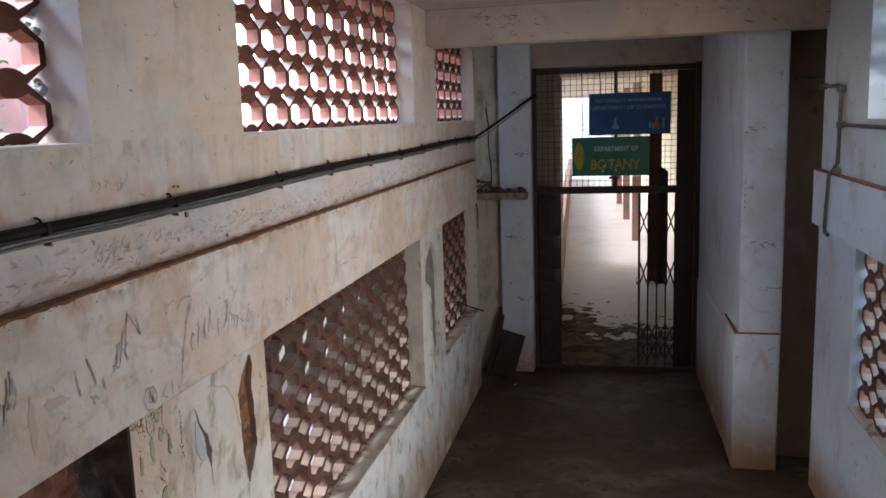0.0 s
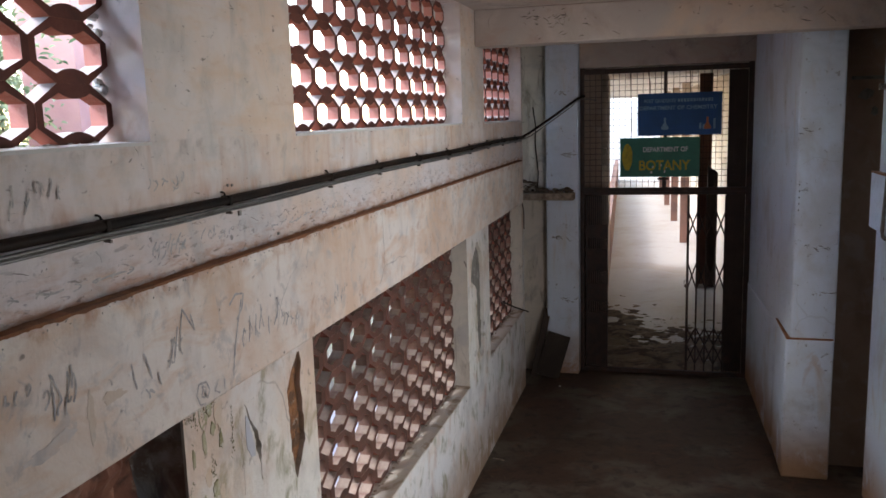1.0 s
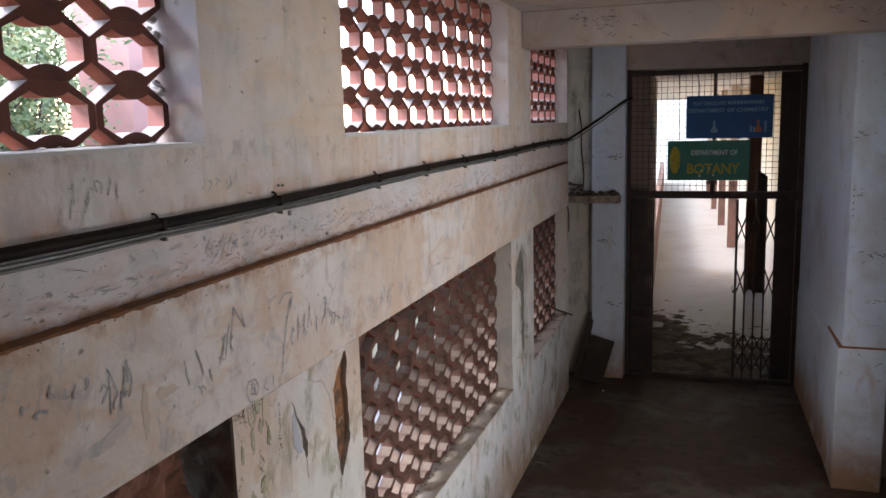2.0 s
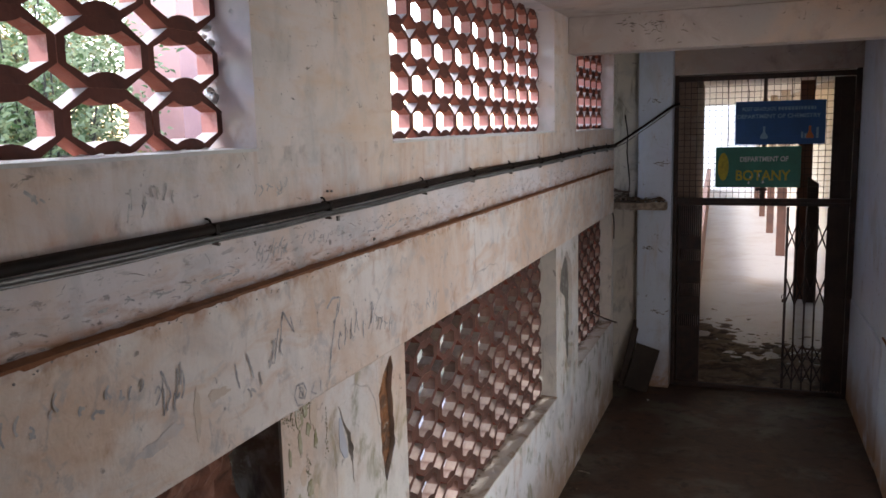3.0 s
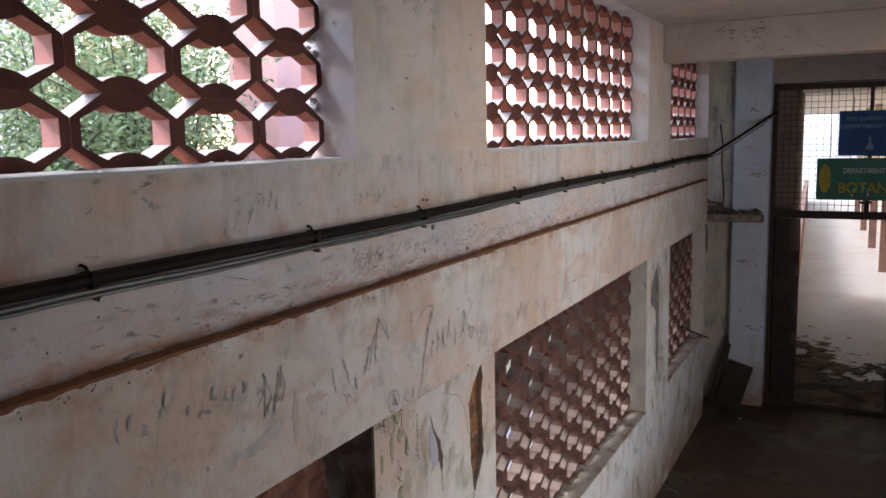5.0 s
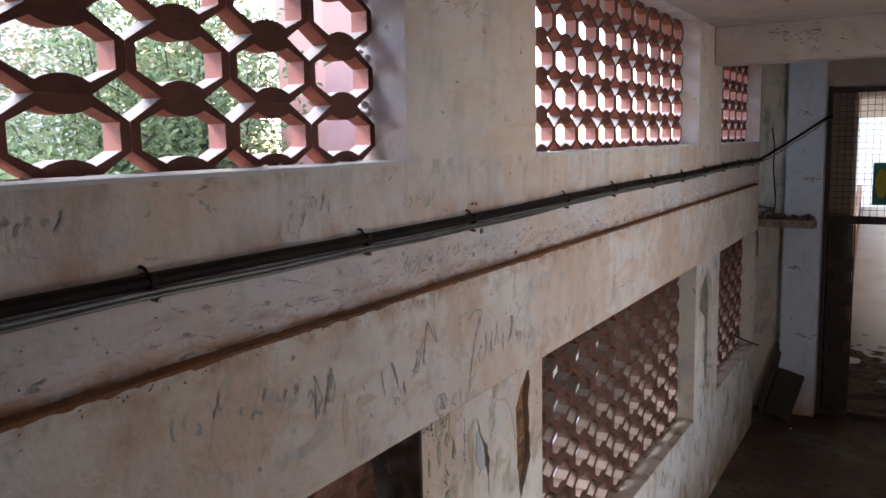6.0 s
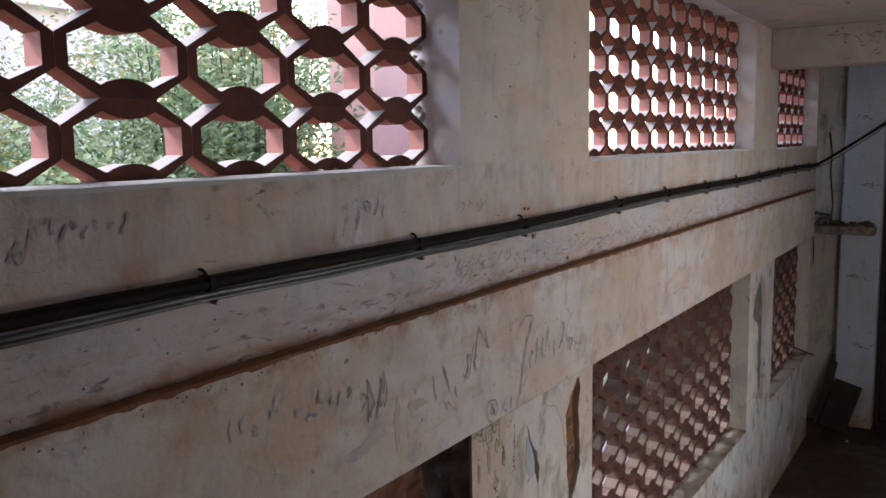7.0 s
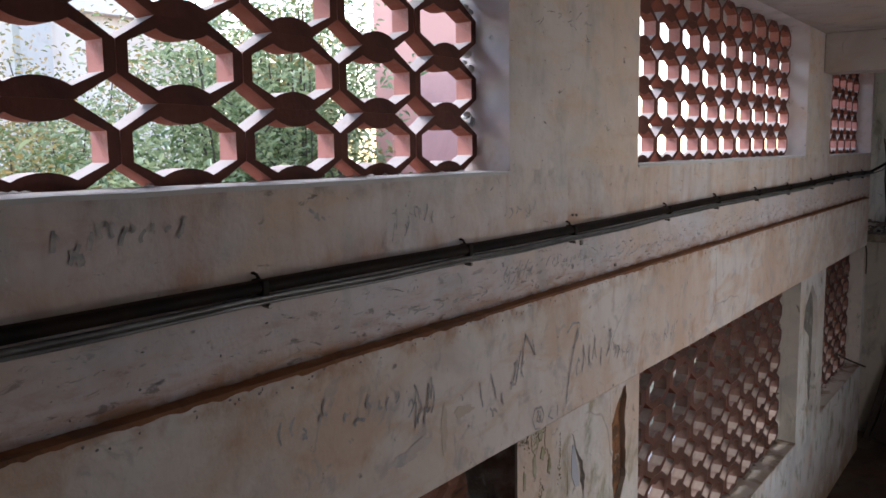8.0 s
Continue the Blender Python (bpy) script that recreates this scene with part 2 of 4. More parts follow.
moss_stain = layered("mossy_stain", (0.40, 0.38, 0.25), [((0.22, 0.21, 0.10), 0.8, ONE, 16, 0.46, 0.62, 0.4), ((0.62, 0.58, 0.52), 0.8, ONE, 9, 0.52, 0.66, 0.4)])
grey_peel = layered("grey_undercoat", (0.58, 0.53, 0.485), [(GREY, 0.6, ONE, 14, 0.48, 0.66, 0.4), (WARM, 0.4, ONE, 8, 0.52, 0.7, 0.3)])
tan_peel = layered("tan_undercoat", (0.60, 0.50, 0.40), [(WARM, 0.6, ONE, 10, 0.48, 0.66, 0.4), (GREY, 0.4, ONE, 18, 0.54, 0.7, 0.3)])
dusty_jamb = mat("dusty_red_jamb", (0.30, 0.165, 0.125), 0.9, (0.16, 0.075, 0.055), scale=10, random_by=0.3, bump=0.5)
inner_pale = mat("lit_dusty_inner", (0.40, 0.30, 0.24), 0.9, (0.22, 0.12, 0.09), scale=12, random_by=0.2, bump=0.5)
dust = layered("brown_dust", (0.24, 0.098, 0.040), [((0.13, 0.06, 0.03), 0.8, ONE, 8, 0.45, 0.65, 0.6), ((0.30, 0.14, 0.065), 0.7, ONE, 19, 0.55, 0.7, 0.4)], bump=0.9)
brick = layered("broken_brick", (0.27, 0.12, 0.05), [((0.09, 0.05, 0.03), 0.9, ONE, 14, 0.45, 0.62, 0.8), ((0.40, 0.36, 0.31), 0.9, ONE, 7, 0.56, 0.62, 0.4)], bump=1.0)
mud_brick = layered("broken_red_infill", (0.22, 0.095, 0.060), [((0.05, 0.03, 0.022), 0.85, ONE, 7, 0.44, 0.60, 0.6), ((0.26, 0.13, 0.085), 0.8, ONE, 5, 0.55, 0.68, 0.6), ((0.34, 0.27, 0.20), 0.6, ONE, 15, 0.62, 0.70, 0.3)], bump=1.0)
render_grey = layered("bare_render", (0.20, 0.19, 0.17), [(SOOT, 0.8, (1, 4, 1), 8, 0.5, 0.66, 0.8), ((0.36, 0.35, 0.33), 0.6, ONE, 12, 0.55, 0.7, 0.5)], bump=1.0)
bare_patch = layered("bluish_undercoat", (0.46, 0.49, 0.56), [(GREY, 0.5, ONE, 12, 0.5, 0.7, 0.5)])
iron = mat("rusty_iron", (0.030, 0.020, 0.017), 0.65, (0.07, 0.032, 0.022), scale=14)
dark_wood = mat("dark_wood", (0.055, 0.033, 0.024), 0.7, (0.03, 0.02, 0.015), scale=8)
black = mat("black_conduit", (0.010, 0.008, 0.007), 0.6, (0.028, 0.016, 0.010), scale=7)
black.node_tree.nodes["Principled BSDF"].inputs["Specular IOR Level"].default_value = 0.1
pipe_dust = mat("dusty_rust", (0.050, 0.025, 0.012), 1.0, (0.018, 0.011, 0.008), scale=5, bump=0.5)
grey_cable = mat("grey_cable", (0.17, 0.165, 0.16), 0.3, (0.08, 0.075, 0.07), scale=9)
steel = mat("clip_steel", (0.24, 0.225, 0.21), 0.5, (0.12, 0.08, 0.06), scale=30, metal=0.8)
pencil = mat("pencil_marks", (0.35, 0.345, 0.345), 0.8, (0.58, 0.54, 0.50), scale=45, fac=1.0)
scratch_dark = mat("dark_scratches", (0.10, 0.085, 0.075), 0.9, (0.26, 0.22, 0.19), scale=20)
sign_blue = mat("blue_paint", (0.012, 0.085, 0.27), 0.6, (0.01, 0.07, 0.2), scale=5)
sign_green = mat("green_paint", (0.02, 0.19, 0.13), 0.5, (0.015, 0.13, 0.09), scale=5)
letter_white = mat("white_lettering", (0.62, 0.66, 0.66), 0.6, (0.4, 0.45, 0.47), scale=60)
letter_blue = mat("faded_lettering", (0.22, 0.36, 0.50), 0.6, (0.06, 0.16, 0.32), scale=60)
letter_yellow = mat("yellow_lettering", (0.50, 0.40, 0.02), 0.6, (0.3, 0.26, 0.02), scale=40)
orange_paint = mat("orange_lettering", (0.45, 0.13, 0.04), 0.6)
rubble_stone = mat("mortar_rubble", (0.36, 0.30, 0.24), 0.95, (0.14, 0.10, 0.07), scale=20, random_by=0.3)
dark_rubble = mat("dirty_rubble", (0.20, 0.155, 0.115), 0.95, (0.07, 0.05, 0.038), scale=24, bump=0.5)
board_brown = mat("old_board", (0.034, 0.024, 0.018), 0.85, (0.06, 0.044, 0.032), scale=5)
tan_wall = layered("tan_wall", (0.55, 0.44, 0.34), [((0.4, 0.26, 0.17), 0.7, ONE, 1.5, 0.45, 0.7, 0.5), (GREY, 0.4, ONE, 4, 0.5, 0.7, 0.8)])
dado = layered("brown_dado", (0.17, 0.085, 0.06), [((0.09, 0.05, 0.04), 0.7, ONE, 3, 0.45, 0.7, 0.5)])
pink_wall = layered("pink_wall", (0.70, 0.36, 0.315), [((0.50, 0.23, 0.20), 0.6, ONE, 0.9, 0.45, 0.7, 0.5), ((0.62, 0.36, 0.33), 0.5, ONE, 3, 0.55, 0.7, 0.8)])
pale_wall = layered("pale_wall", (0.80, 0.75, 0.71), [((0.62, 0.52, 0.45), 0.6, ONE, 0.7, 0.45, 0.7, 0.5)])
earth = layered("bare_earth", (0.11, 0.085, 0.055), [((0.06, 0.07, 0.03), 0.8, ONE, 0.7, 0.45, 0.65, 0.8), ((0.16, 0.11, 0.07), 0.6, ONE, 4, 0.5, 0.7, 0.5)])
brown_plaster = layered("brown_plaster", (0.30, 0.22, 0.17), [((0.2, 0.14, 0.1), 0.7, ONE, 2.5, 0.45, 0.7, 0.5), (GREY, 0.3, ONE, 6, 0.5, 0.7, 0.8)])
bark = mat("grey_bark", (0.13, 0.10, 0.075), 0.9, (0.07, 0.055, 0.04), scale=12)


def leaf_material(name, a, b_):
    m = bpy.data.materials.new(name)
    m.use_nodes = True
    nt = m.node_tree
    bs = nt.nodes["Principled BSDF"]
    g = nt.nodes.new("ShaderNodeNewGeometry")
    mix = nt.nodes.new("ShaderNodeMix")
    mix.data_type = "RGBA"
    mix.inputs[6].default_value, mix.inputs[7].default_value = (*a, 1), (*b_, 1)
    nt.links.new(g.outputs["Random Per Island"], mix.inputs[0])
    nt.links.new(mix.outputs[2], bs.inputs["Base Color"])
    bs.inputs["Roughness"].default_value = 0.32
    tr = nt.nodes.new("ShaderNodeBsdfTranslucent")
    nt.links.new(mix.outputs[2], tr.inputs[0])
    ms = nt.nodes.new("ShaderNodeMixShader")
    ms.inputs[0].default_value = 0.38
    nt.links.new(bs.outputs[0], ms.inputs[1])
    nt.links.new(tr.outputs[0], ms.inputs[2])
    nt.links.new(ms.outputs[0], nt.nodes["Material Output"].inputs[0])
    return m


leaf_green = leaf_material("green_leaves", (0.085, 0.14, 0.045), (0.46, 0.50, 0.28))
leaf_dry = leaf_material("yellowing_leaves", (0.10, 0.14, 0.04), (0.55, 0.36, 0.14))


# ---- building helpers ----
def box(bm, x0, y0, z0, x1, y1, z1, bevel=0.0):
    r = bmesh.ops.create_cube(bm, size=1.0, matrix=Matrix.LocRotScale(((x0 + x1) / 2, (y0 + y1) / 2, (z0 + z1) / 2), None, (abs(x1 - x0), abs(y1 - y0), abs(z1 - z0))))
    if bevel:
        edges = list({e for v in r["verts"] for e in v.link_edges})
        bmesh.ops.bevel(bm, geom=edges, offset=bevel, segments=2, affect="EDGES", profile=0.5)


def mesh_object(name, bm, material, parent=None, label="", smooth=False):
    me = bpy.data.meshes.new(name)
    bmesh.ops.recalc_face_normals(bm, faces=bm.faces)
    bm.to_mesh(me)
    bm.free()
    for m in material if isinstance(material, (list, tuple)) else (material,):
        me.materials.append(m)
    if smooth:
        for p in me.polygons:
            p.use_smooth = True
    ob = new(name, me)
    if parent:
        ob.parent = parent
        ob.matrix_parent_inverse = parent.matrix_world.inverted() if parent.type != "EMPTY" else Matrix.Translation(-Vector(parent.location))
    if label:
        ob["label"] = label
    return ob


part = mesh_object


def structure(name, bm, material, label, category):
    return tagged(mesh_object(name, bm, material), label, category, kind="structure")


def wall_along_y(bm, xf, xb, y0, y1, z0, z1, holes, bevel=0.0):
    """A wall from face xf to back xb, with rectangular holes (ya, yb, za, zb)."""
    ys = sorted({y0, y1, *(h[0] for h in holes), *(h[1] for h in holes)})
    zs = sorted({z0, z1, *(h[2] for h in holes), *(h[3] for h in holes)})
    solid = lambda i, j: 0 <= i < len(ys) - 1 and 0 <= j < len(zs) - 1 and not any(
        h[0] <= (ys[i] + ys[i + 1]) / 2 <= h[1] and h[2] <= (zs[j] + zs[j + 1]) / 2 <= h[3] for h in holes)
    made = {}

    def v(x, y, z):
        if (x, y, z) not in made:
            made[(x, y, z)] = bm.verts.new((x, y, z))
        return made[(x, y, z)]

    for i in range(len(ys) - 1):
        for j in range(len(zs) - 1):
            if not solid(i, j):
                continue
            a, b, c, d = ys[i], ys[i + 1], zs[j], zs[j + 1]
            for x in (xf, xb):
                bm.faces.new([v(x, a, c), v(x, b, c), v(x, b, d), v(x, a, d)])
            for di, dj, q in ((-1, 0, ((a, c), (a, d))), (1, 0, ((b, c), (b, d))), (0, -1, ((a, c), (b, c))), (0, 1, ((a, d), (b, d)))):
                if not solid(i + di, j + dj):
                    (p, q1), (r, s1) = q
                    bm.faces.new([v(xf, p, q1), v(xf, r, s1), v(xb, r, s1), v(xb, p, q1)]).material_index = 1


def tube(bm, pts, r, n=8):
    """A round bar through the points."""
    pts = [Vector(q) for q in pts]
    rings = []
    for i, q in enumerate(pts):
        d = (pts[min(i + 1, len(pts) - 1)] - pts[max(i - 1, 0)]).normalized()
        side = d.cross(Vector((0.31, 0.17, 0.93))).normalized()
        up = d.cross(side).normalized()
        rad = r[i] if isinstance(r, (list, tuple)) else r
        rings.append([bm.verts.new(q + rad * (math.cos(2 * math.pi * k / n) * side + math.sin(2 * math.pi * k / n) * up)) for k in range(n)])
    for a, b in zip(rings, rings[1:]):
        for k in range(n):
            bm.faces.new((a[k], a[(k + 1) % n], b[(k + 1) % n], b[k]))
    bm.faces.new(rings[0])
    bm.faces.new(rings[-1][::-1])


def prism(bm, outline, x0, x1):
    """A plate with an outline in y and z, between two planes of x."""
    a = [bm.verts.new((x0, y, z)) for y, z in outline]
    b = [bm.verts.new((x1, y, z)) for y, z in outline]
    bm.faces.new(a)
    bm.faces.new(b[::-1])
    for i in range(len(a)):
        j = (i + 1) % len(a)
        bm.faces.new((a[i], a[j], b[j], b[i]))


def lump(bm, centre, size, seed):
    r = bmesh.ops.create_icosphere(bm, subdivisions=1, radius=1.0)
    for v in r["verts"]:
        k = 0.75 + 0.5 * noise.noise(v.co * 1.7 + Vector((seed, 0, 0)))
        v.co = Vector(centre) + Vector((v.co.x * size[0], v.co.y * size[1], v.co.z * size[2])) * k


def thing(name, at, label, category, group=""):
    e = tagged(new(name), label, category, group)
    e.location = at
    return e


# ---- plan ----
CEIL = 3.455
BAND_X, BAND_Z0, BAND_Z1 = 0.036, 1.879, 2.284
UP = [(-0.70, 1.932, 2.658, CEIL - 0.002), (2.835, 5.455, 2.658, CEIL - 0.002), (6.15, 7.80, 2.652, 3.452)]
LOW = [(-0.70, 1.970, 0.78, 1.90), (2.880, 5.480, 0.78, 1.90), (6.215, 7.74, 0.80, 1.90)]
RUP = [(2.40, 4.93, 2.61, 3.41)]
RLOW = [(2.44, 5.03, 0.92, 1.9)]
# broken plaster: (ya, yb, za, zb) of the cut in the wall
BREAKS = [(2.620, 2.790, 1.360, 1.840), (2.290, 2.440, 1.470, 1.780), (5.560, 6.060, 0.880, 1.790)]

bm = bmesh.new()
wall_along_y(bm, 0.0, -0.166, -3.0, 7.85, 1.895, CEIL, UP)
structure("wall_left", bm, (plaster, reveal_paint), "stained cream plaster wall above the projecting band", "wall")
bm = bmesh.new()
wall_along_y(bm, 0.0, -0.22, -3.0, 7.85, 0.0, 1.895, [(a, b, c, 1.895) for a, b, c, d in LOW] + BREAKS)
wall_low = structure("wall_left_low", bm, (pier_plaster, stained), "damp whitewashed piers and apron with mould and peeled plaster", "wall")
bm = bmesh.new()
box(bm, -0.004, -3.0, BAND_Z0, BAND_X, 7.63, BAND_Z1, 0.006)
band = structure("trim_band", bm, band_plaster, "projecting plaster band with scribbles and brown smears", "band")
# brown dust lying on the band, with a ragged front
bm = bmesh.new()
rows = []
for i in range(900):
    y = -1.0 + 8.62 * i / 899
    f = noise.noise(Vector((y * 9, 3.1, 0))) * 0.004 + noise.noise(Vector((y * 60, 1.1, 0))) * 0.005
    h = 0.002 + 0.004 * max(0, noise.noise(Vector((y * 14, 7.7, 0))) + 0.3)
    sag = max(0.0, noise.noise(Vector((y * 23, 5.5, 0))) - 0.1) * 0.010 + max(0.0, noise.noise(Vector((y * 70, 2.5, 0))) - 0.2) * 0.008
    drift = max(0.0, noise.noise(Vector((y * 5, 9.5, 0))) + 0.2) * 0.006 + abs(noise.noise(Vector((y * 48, 4.5, 0)))) * 0.006
    rows.append([bm.verts.new(q) for q in ((0.002, y, BAND_Z1 + h * 0.5 + 0.002 + drift * 0.5), (0.02, y, BAND_Z1 + h * 0.6 + 0.001), (BAND_X + 0.001 + f * 0.3, y, BAND_Z1 + 0.003), (BAND_X + 0.003, y, BAND_Z1 - 0.003 - sag))])
for a, b in zip(rows, rows[1:]):
    for k in range(3):
        bm.faces.new((a[k], a[k + 1], b[k + 1], b[k]))
part("dust_layer", bm, dust, band, "rust-brown dust lying on the ledge")

# dark mud dabs hanging under the ledge and specks on the plaster
r = random.Random(8)
bm = bmesh.new()
for i in range(260):
    y = r.uniform(0.5, 6.8)
    if r.random() < 0.6:
        lump(bm, (BAND_X, y, BAND_Z1 - r.uniform(0.004, 0.03)), (0.002, r.uniform(0.002, 0.006), r.uniform(0.002, 0.005)), i)
    else:
        lump(bm, (0.0, y, BAND_Z1 + r.uniform(0.01, 0.12)), (0.002, r.uniform(0.002, 0.007), r.uniform(0.001, 0.004)), i)
tagged(part("mud_dabs", bm, render_grey, band, "dark mud dabs along the ledge"), kind="stuff")

bm = bmesh.new()
wall_along_y(bm, 2.70, 2.92, -3.0, 5.93, 0.0, CEIL, RUP + RLOW)
structure("wall_right", bm, (white_paint, white_paint), "bluish white plaster wall with block screens", "wall")
bm = bmesh.new()
box(bm, 2.655, -3.0, 1.90, 2.704, 5.95, 2.262, 0.006)
band_r = structure("trim_band_right", bm, white_paint, "projecting whitewashed band with dusty top", "band")
bm = bmesh.new()
box(bm, 2.652, -3.0, 2.262, 2.700, 5.952, 2.272, 0.003)
part("dust_layer", bm, dust, band_r, "rust-brown dust lying on the ledge")

bm = bmesh.new()
box(bm, -0.5, -3.2, -0.2, 3.2, 8.62, 0.0)
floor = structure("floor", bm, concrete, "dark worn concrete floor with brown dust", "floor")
bm = bmesh.new()
box(bm, -0.5, -3.2, CEIL, 3.2, 8.8, CEIL + 0.15)
structure("ceiling", bm, slab_plaster, "grey whitewashed concrete ceiling slab", "ceiling")
bm = bmesh.new()
box(bm, -0.1, -3.2, 0, 3.0, -3.0, CEIL)
structure("wall_back", bm, plaster, "plain plaster wall closing the passage", "wall")
bm = bmesh.new()
box(bm, 0.002, 5.87, 3.20, 2.95, 6.10, CEIL, 0.008)
structure("ceiling_beam", bm, slab_plaster, "whitewashed concrete cross beam with scratches", "beam")

# pier beside the gate, with a thicker plinth
bm = bmesh.new()
box(bm, 2.225, 6.145, 0.9, 2.52, 8.8, CEIL, 0.014)
for v in bm.verts:
    if v.co.y > 8 and v.co.x < 2.3:
        v.co.x -= 0.082
pier = structure("wall_pier", bm, white_paint, "white plastered pier beside the gate", "pier")
for k in range(5):
    bm = bmesh.new()
    box(bm, 2.243, 6.138, 1.98 + 0.045 * k, 2.249, 6.147, 1.992 + 0.045 * k, 0.001)
    part("nail_hole", bm, dark_wood, pier)
bm = bmesh.new()
box(bm, 2.192, 6.125, 0.0, 2.514, 6.735, 1.052, 0.012)
part("plinth", bm, white_paint, pier)
bm = bmesh.new()
box(bm, 2.196, 6.129, 1.050, 2.51, 6.725, 1.062, 0.004)
part("dust_layer", bm, dust, pier, "brown dust on the plinth ledge")
bm = bmesh.new()
box(bm, 2.185, 6.738, 0.0, 2.4, 8.79, 1.0, 0.012)
for v in bm.verts:
    if v.co.y > 8 and v.co.x < 2.3:
        v.co.x -= 0.052
part("foot", bm, white_paint, pier)

bm = bmesh.new()
box(bm, 0.16, 8.30, 0, 0.49, 8.65, CEIL, 0.014)
pillar = structure("gate_pillar", bm, white_paint, "white plastered pillar with a dirty brown foot", "pillar")
bm = bmesh.new()
box(bm, 0.49, 8.42, 3.15, 2.225, 8.65, CEIL)
structure("gate_lintel", bm, slab_plaster, "whitewashed lintel over the gate", "lintel")
bm = bmesh.new()
box(bm, -0.4, 8.40, 0, 0.16, 8.60, CEIL)
structure("wall_end", bm, stained, "blackened stained plaster end wall", "wall")
bm = bmesh.new()
box(bm, -0.5, 7.85, 0, -0.22, 8.6, CEIL)
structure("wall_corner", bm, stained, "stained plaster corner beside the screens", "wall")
# darker brown plaster here puts the recess's shadow into the wall colour
bm = bmesh.new()
box(bm, 2.52, 6.42, 0, 2.95, 6.6, CEIL)
recess = structure("wall_recess", bm, brown_plaster, "brown recess wall behind the pier, darkened for its shadows", "wall")
bm = bmesh.new()
box(bm, 2.92, 5.80, 0, 3.05, 6.42, CEIL)
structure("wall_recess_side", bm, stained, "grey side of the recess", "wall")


# ---- block screens ----
BW, BH, BD = 0.283, 0.160, 0.053


def block_mesh(material, inner_material, depth, iw=0.117, iz=0.028, lz=0.0235, lw=0.057, side=0.030, flat=0.060):
    """An octagonal hollow block: worn front, jambs, dusty upward faces coloured as lit and clay undersides coloured as
    shaded.
    """
    bm = bmesh.new()
    hw, hh = BW / 2 - 0.0006, BH / 2 - 0.0001
    outer = [(hw, -side), (hw, side), (flat, hh), (-flat, hh), (-hw, side), (-hw, -side), (-flat, -hh), (flat, -hh)]
    lens = [(lw - 2 * lw * i / 8, hh - lz - 0.0145 * math.sin(math.pi * i / 8) ** 0.8) for i in range(9)]
    inner = [(iw, -iz), (iw, iz)] + lens + [(-iw, iz), (-iw, -iz)] + [(-a, -b) for a, b in lens]
    rings = []
    for x in (0.0, -depth):
        rings.append([[bm.verts.new((x, a, b)) for a, b in poly] for poly in (outer, inner)])
    for k in (0, 1):
        edges = []
        for loop in rings[k]:
            edges += [bm.edges.new((loop[i], loop[(i + 1) % len(loop)])) for i in range(len(loop))]
        bmesh.ops.triangle_fill(bm, edges=edges, use_beauty=True)
    for which in (0, 1):
        a, b = rings[0][which], rings[1][which]
        for i in range(len(a)):
            j = (i + 1) % len(a)
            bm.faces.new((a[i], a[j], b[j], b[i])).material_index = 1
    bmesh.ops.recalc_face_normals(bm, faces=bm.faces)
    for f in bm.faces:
        # tone follows slope: upward faces paler as if skylit, undersides darker as if shaded
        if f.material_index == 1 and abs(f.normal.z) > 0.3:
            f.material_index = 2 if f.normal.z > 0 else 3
    me = bpy.data.meshes.new("jali_block")
    bm.to_mesh(me)
    bm.free()
    for m in (material, inner_material, lit_dusty_top if material is terracotta else inner_pale, shaded_clay):
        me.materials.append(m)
    return me


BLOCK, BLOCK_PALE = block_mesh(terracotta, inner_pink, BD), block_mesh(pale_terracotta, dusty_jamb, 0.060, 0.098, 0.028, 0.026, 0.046)


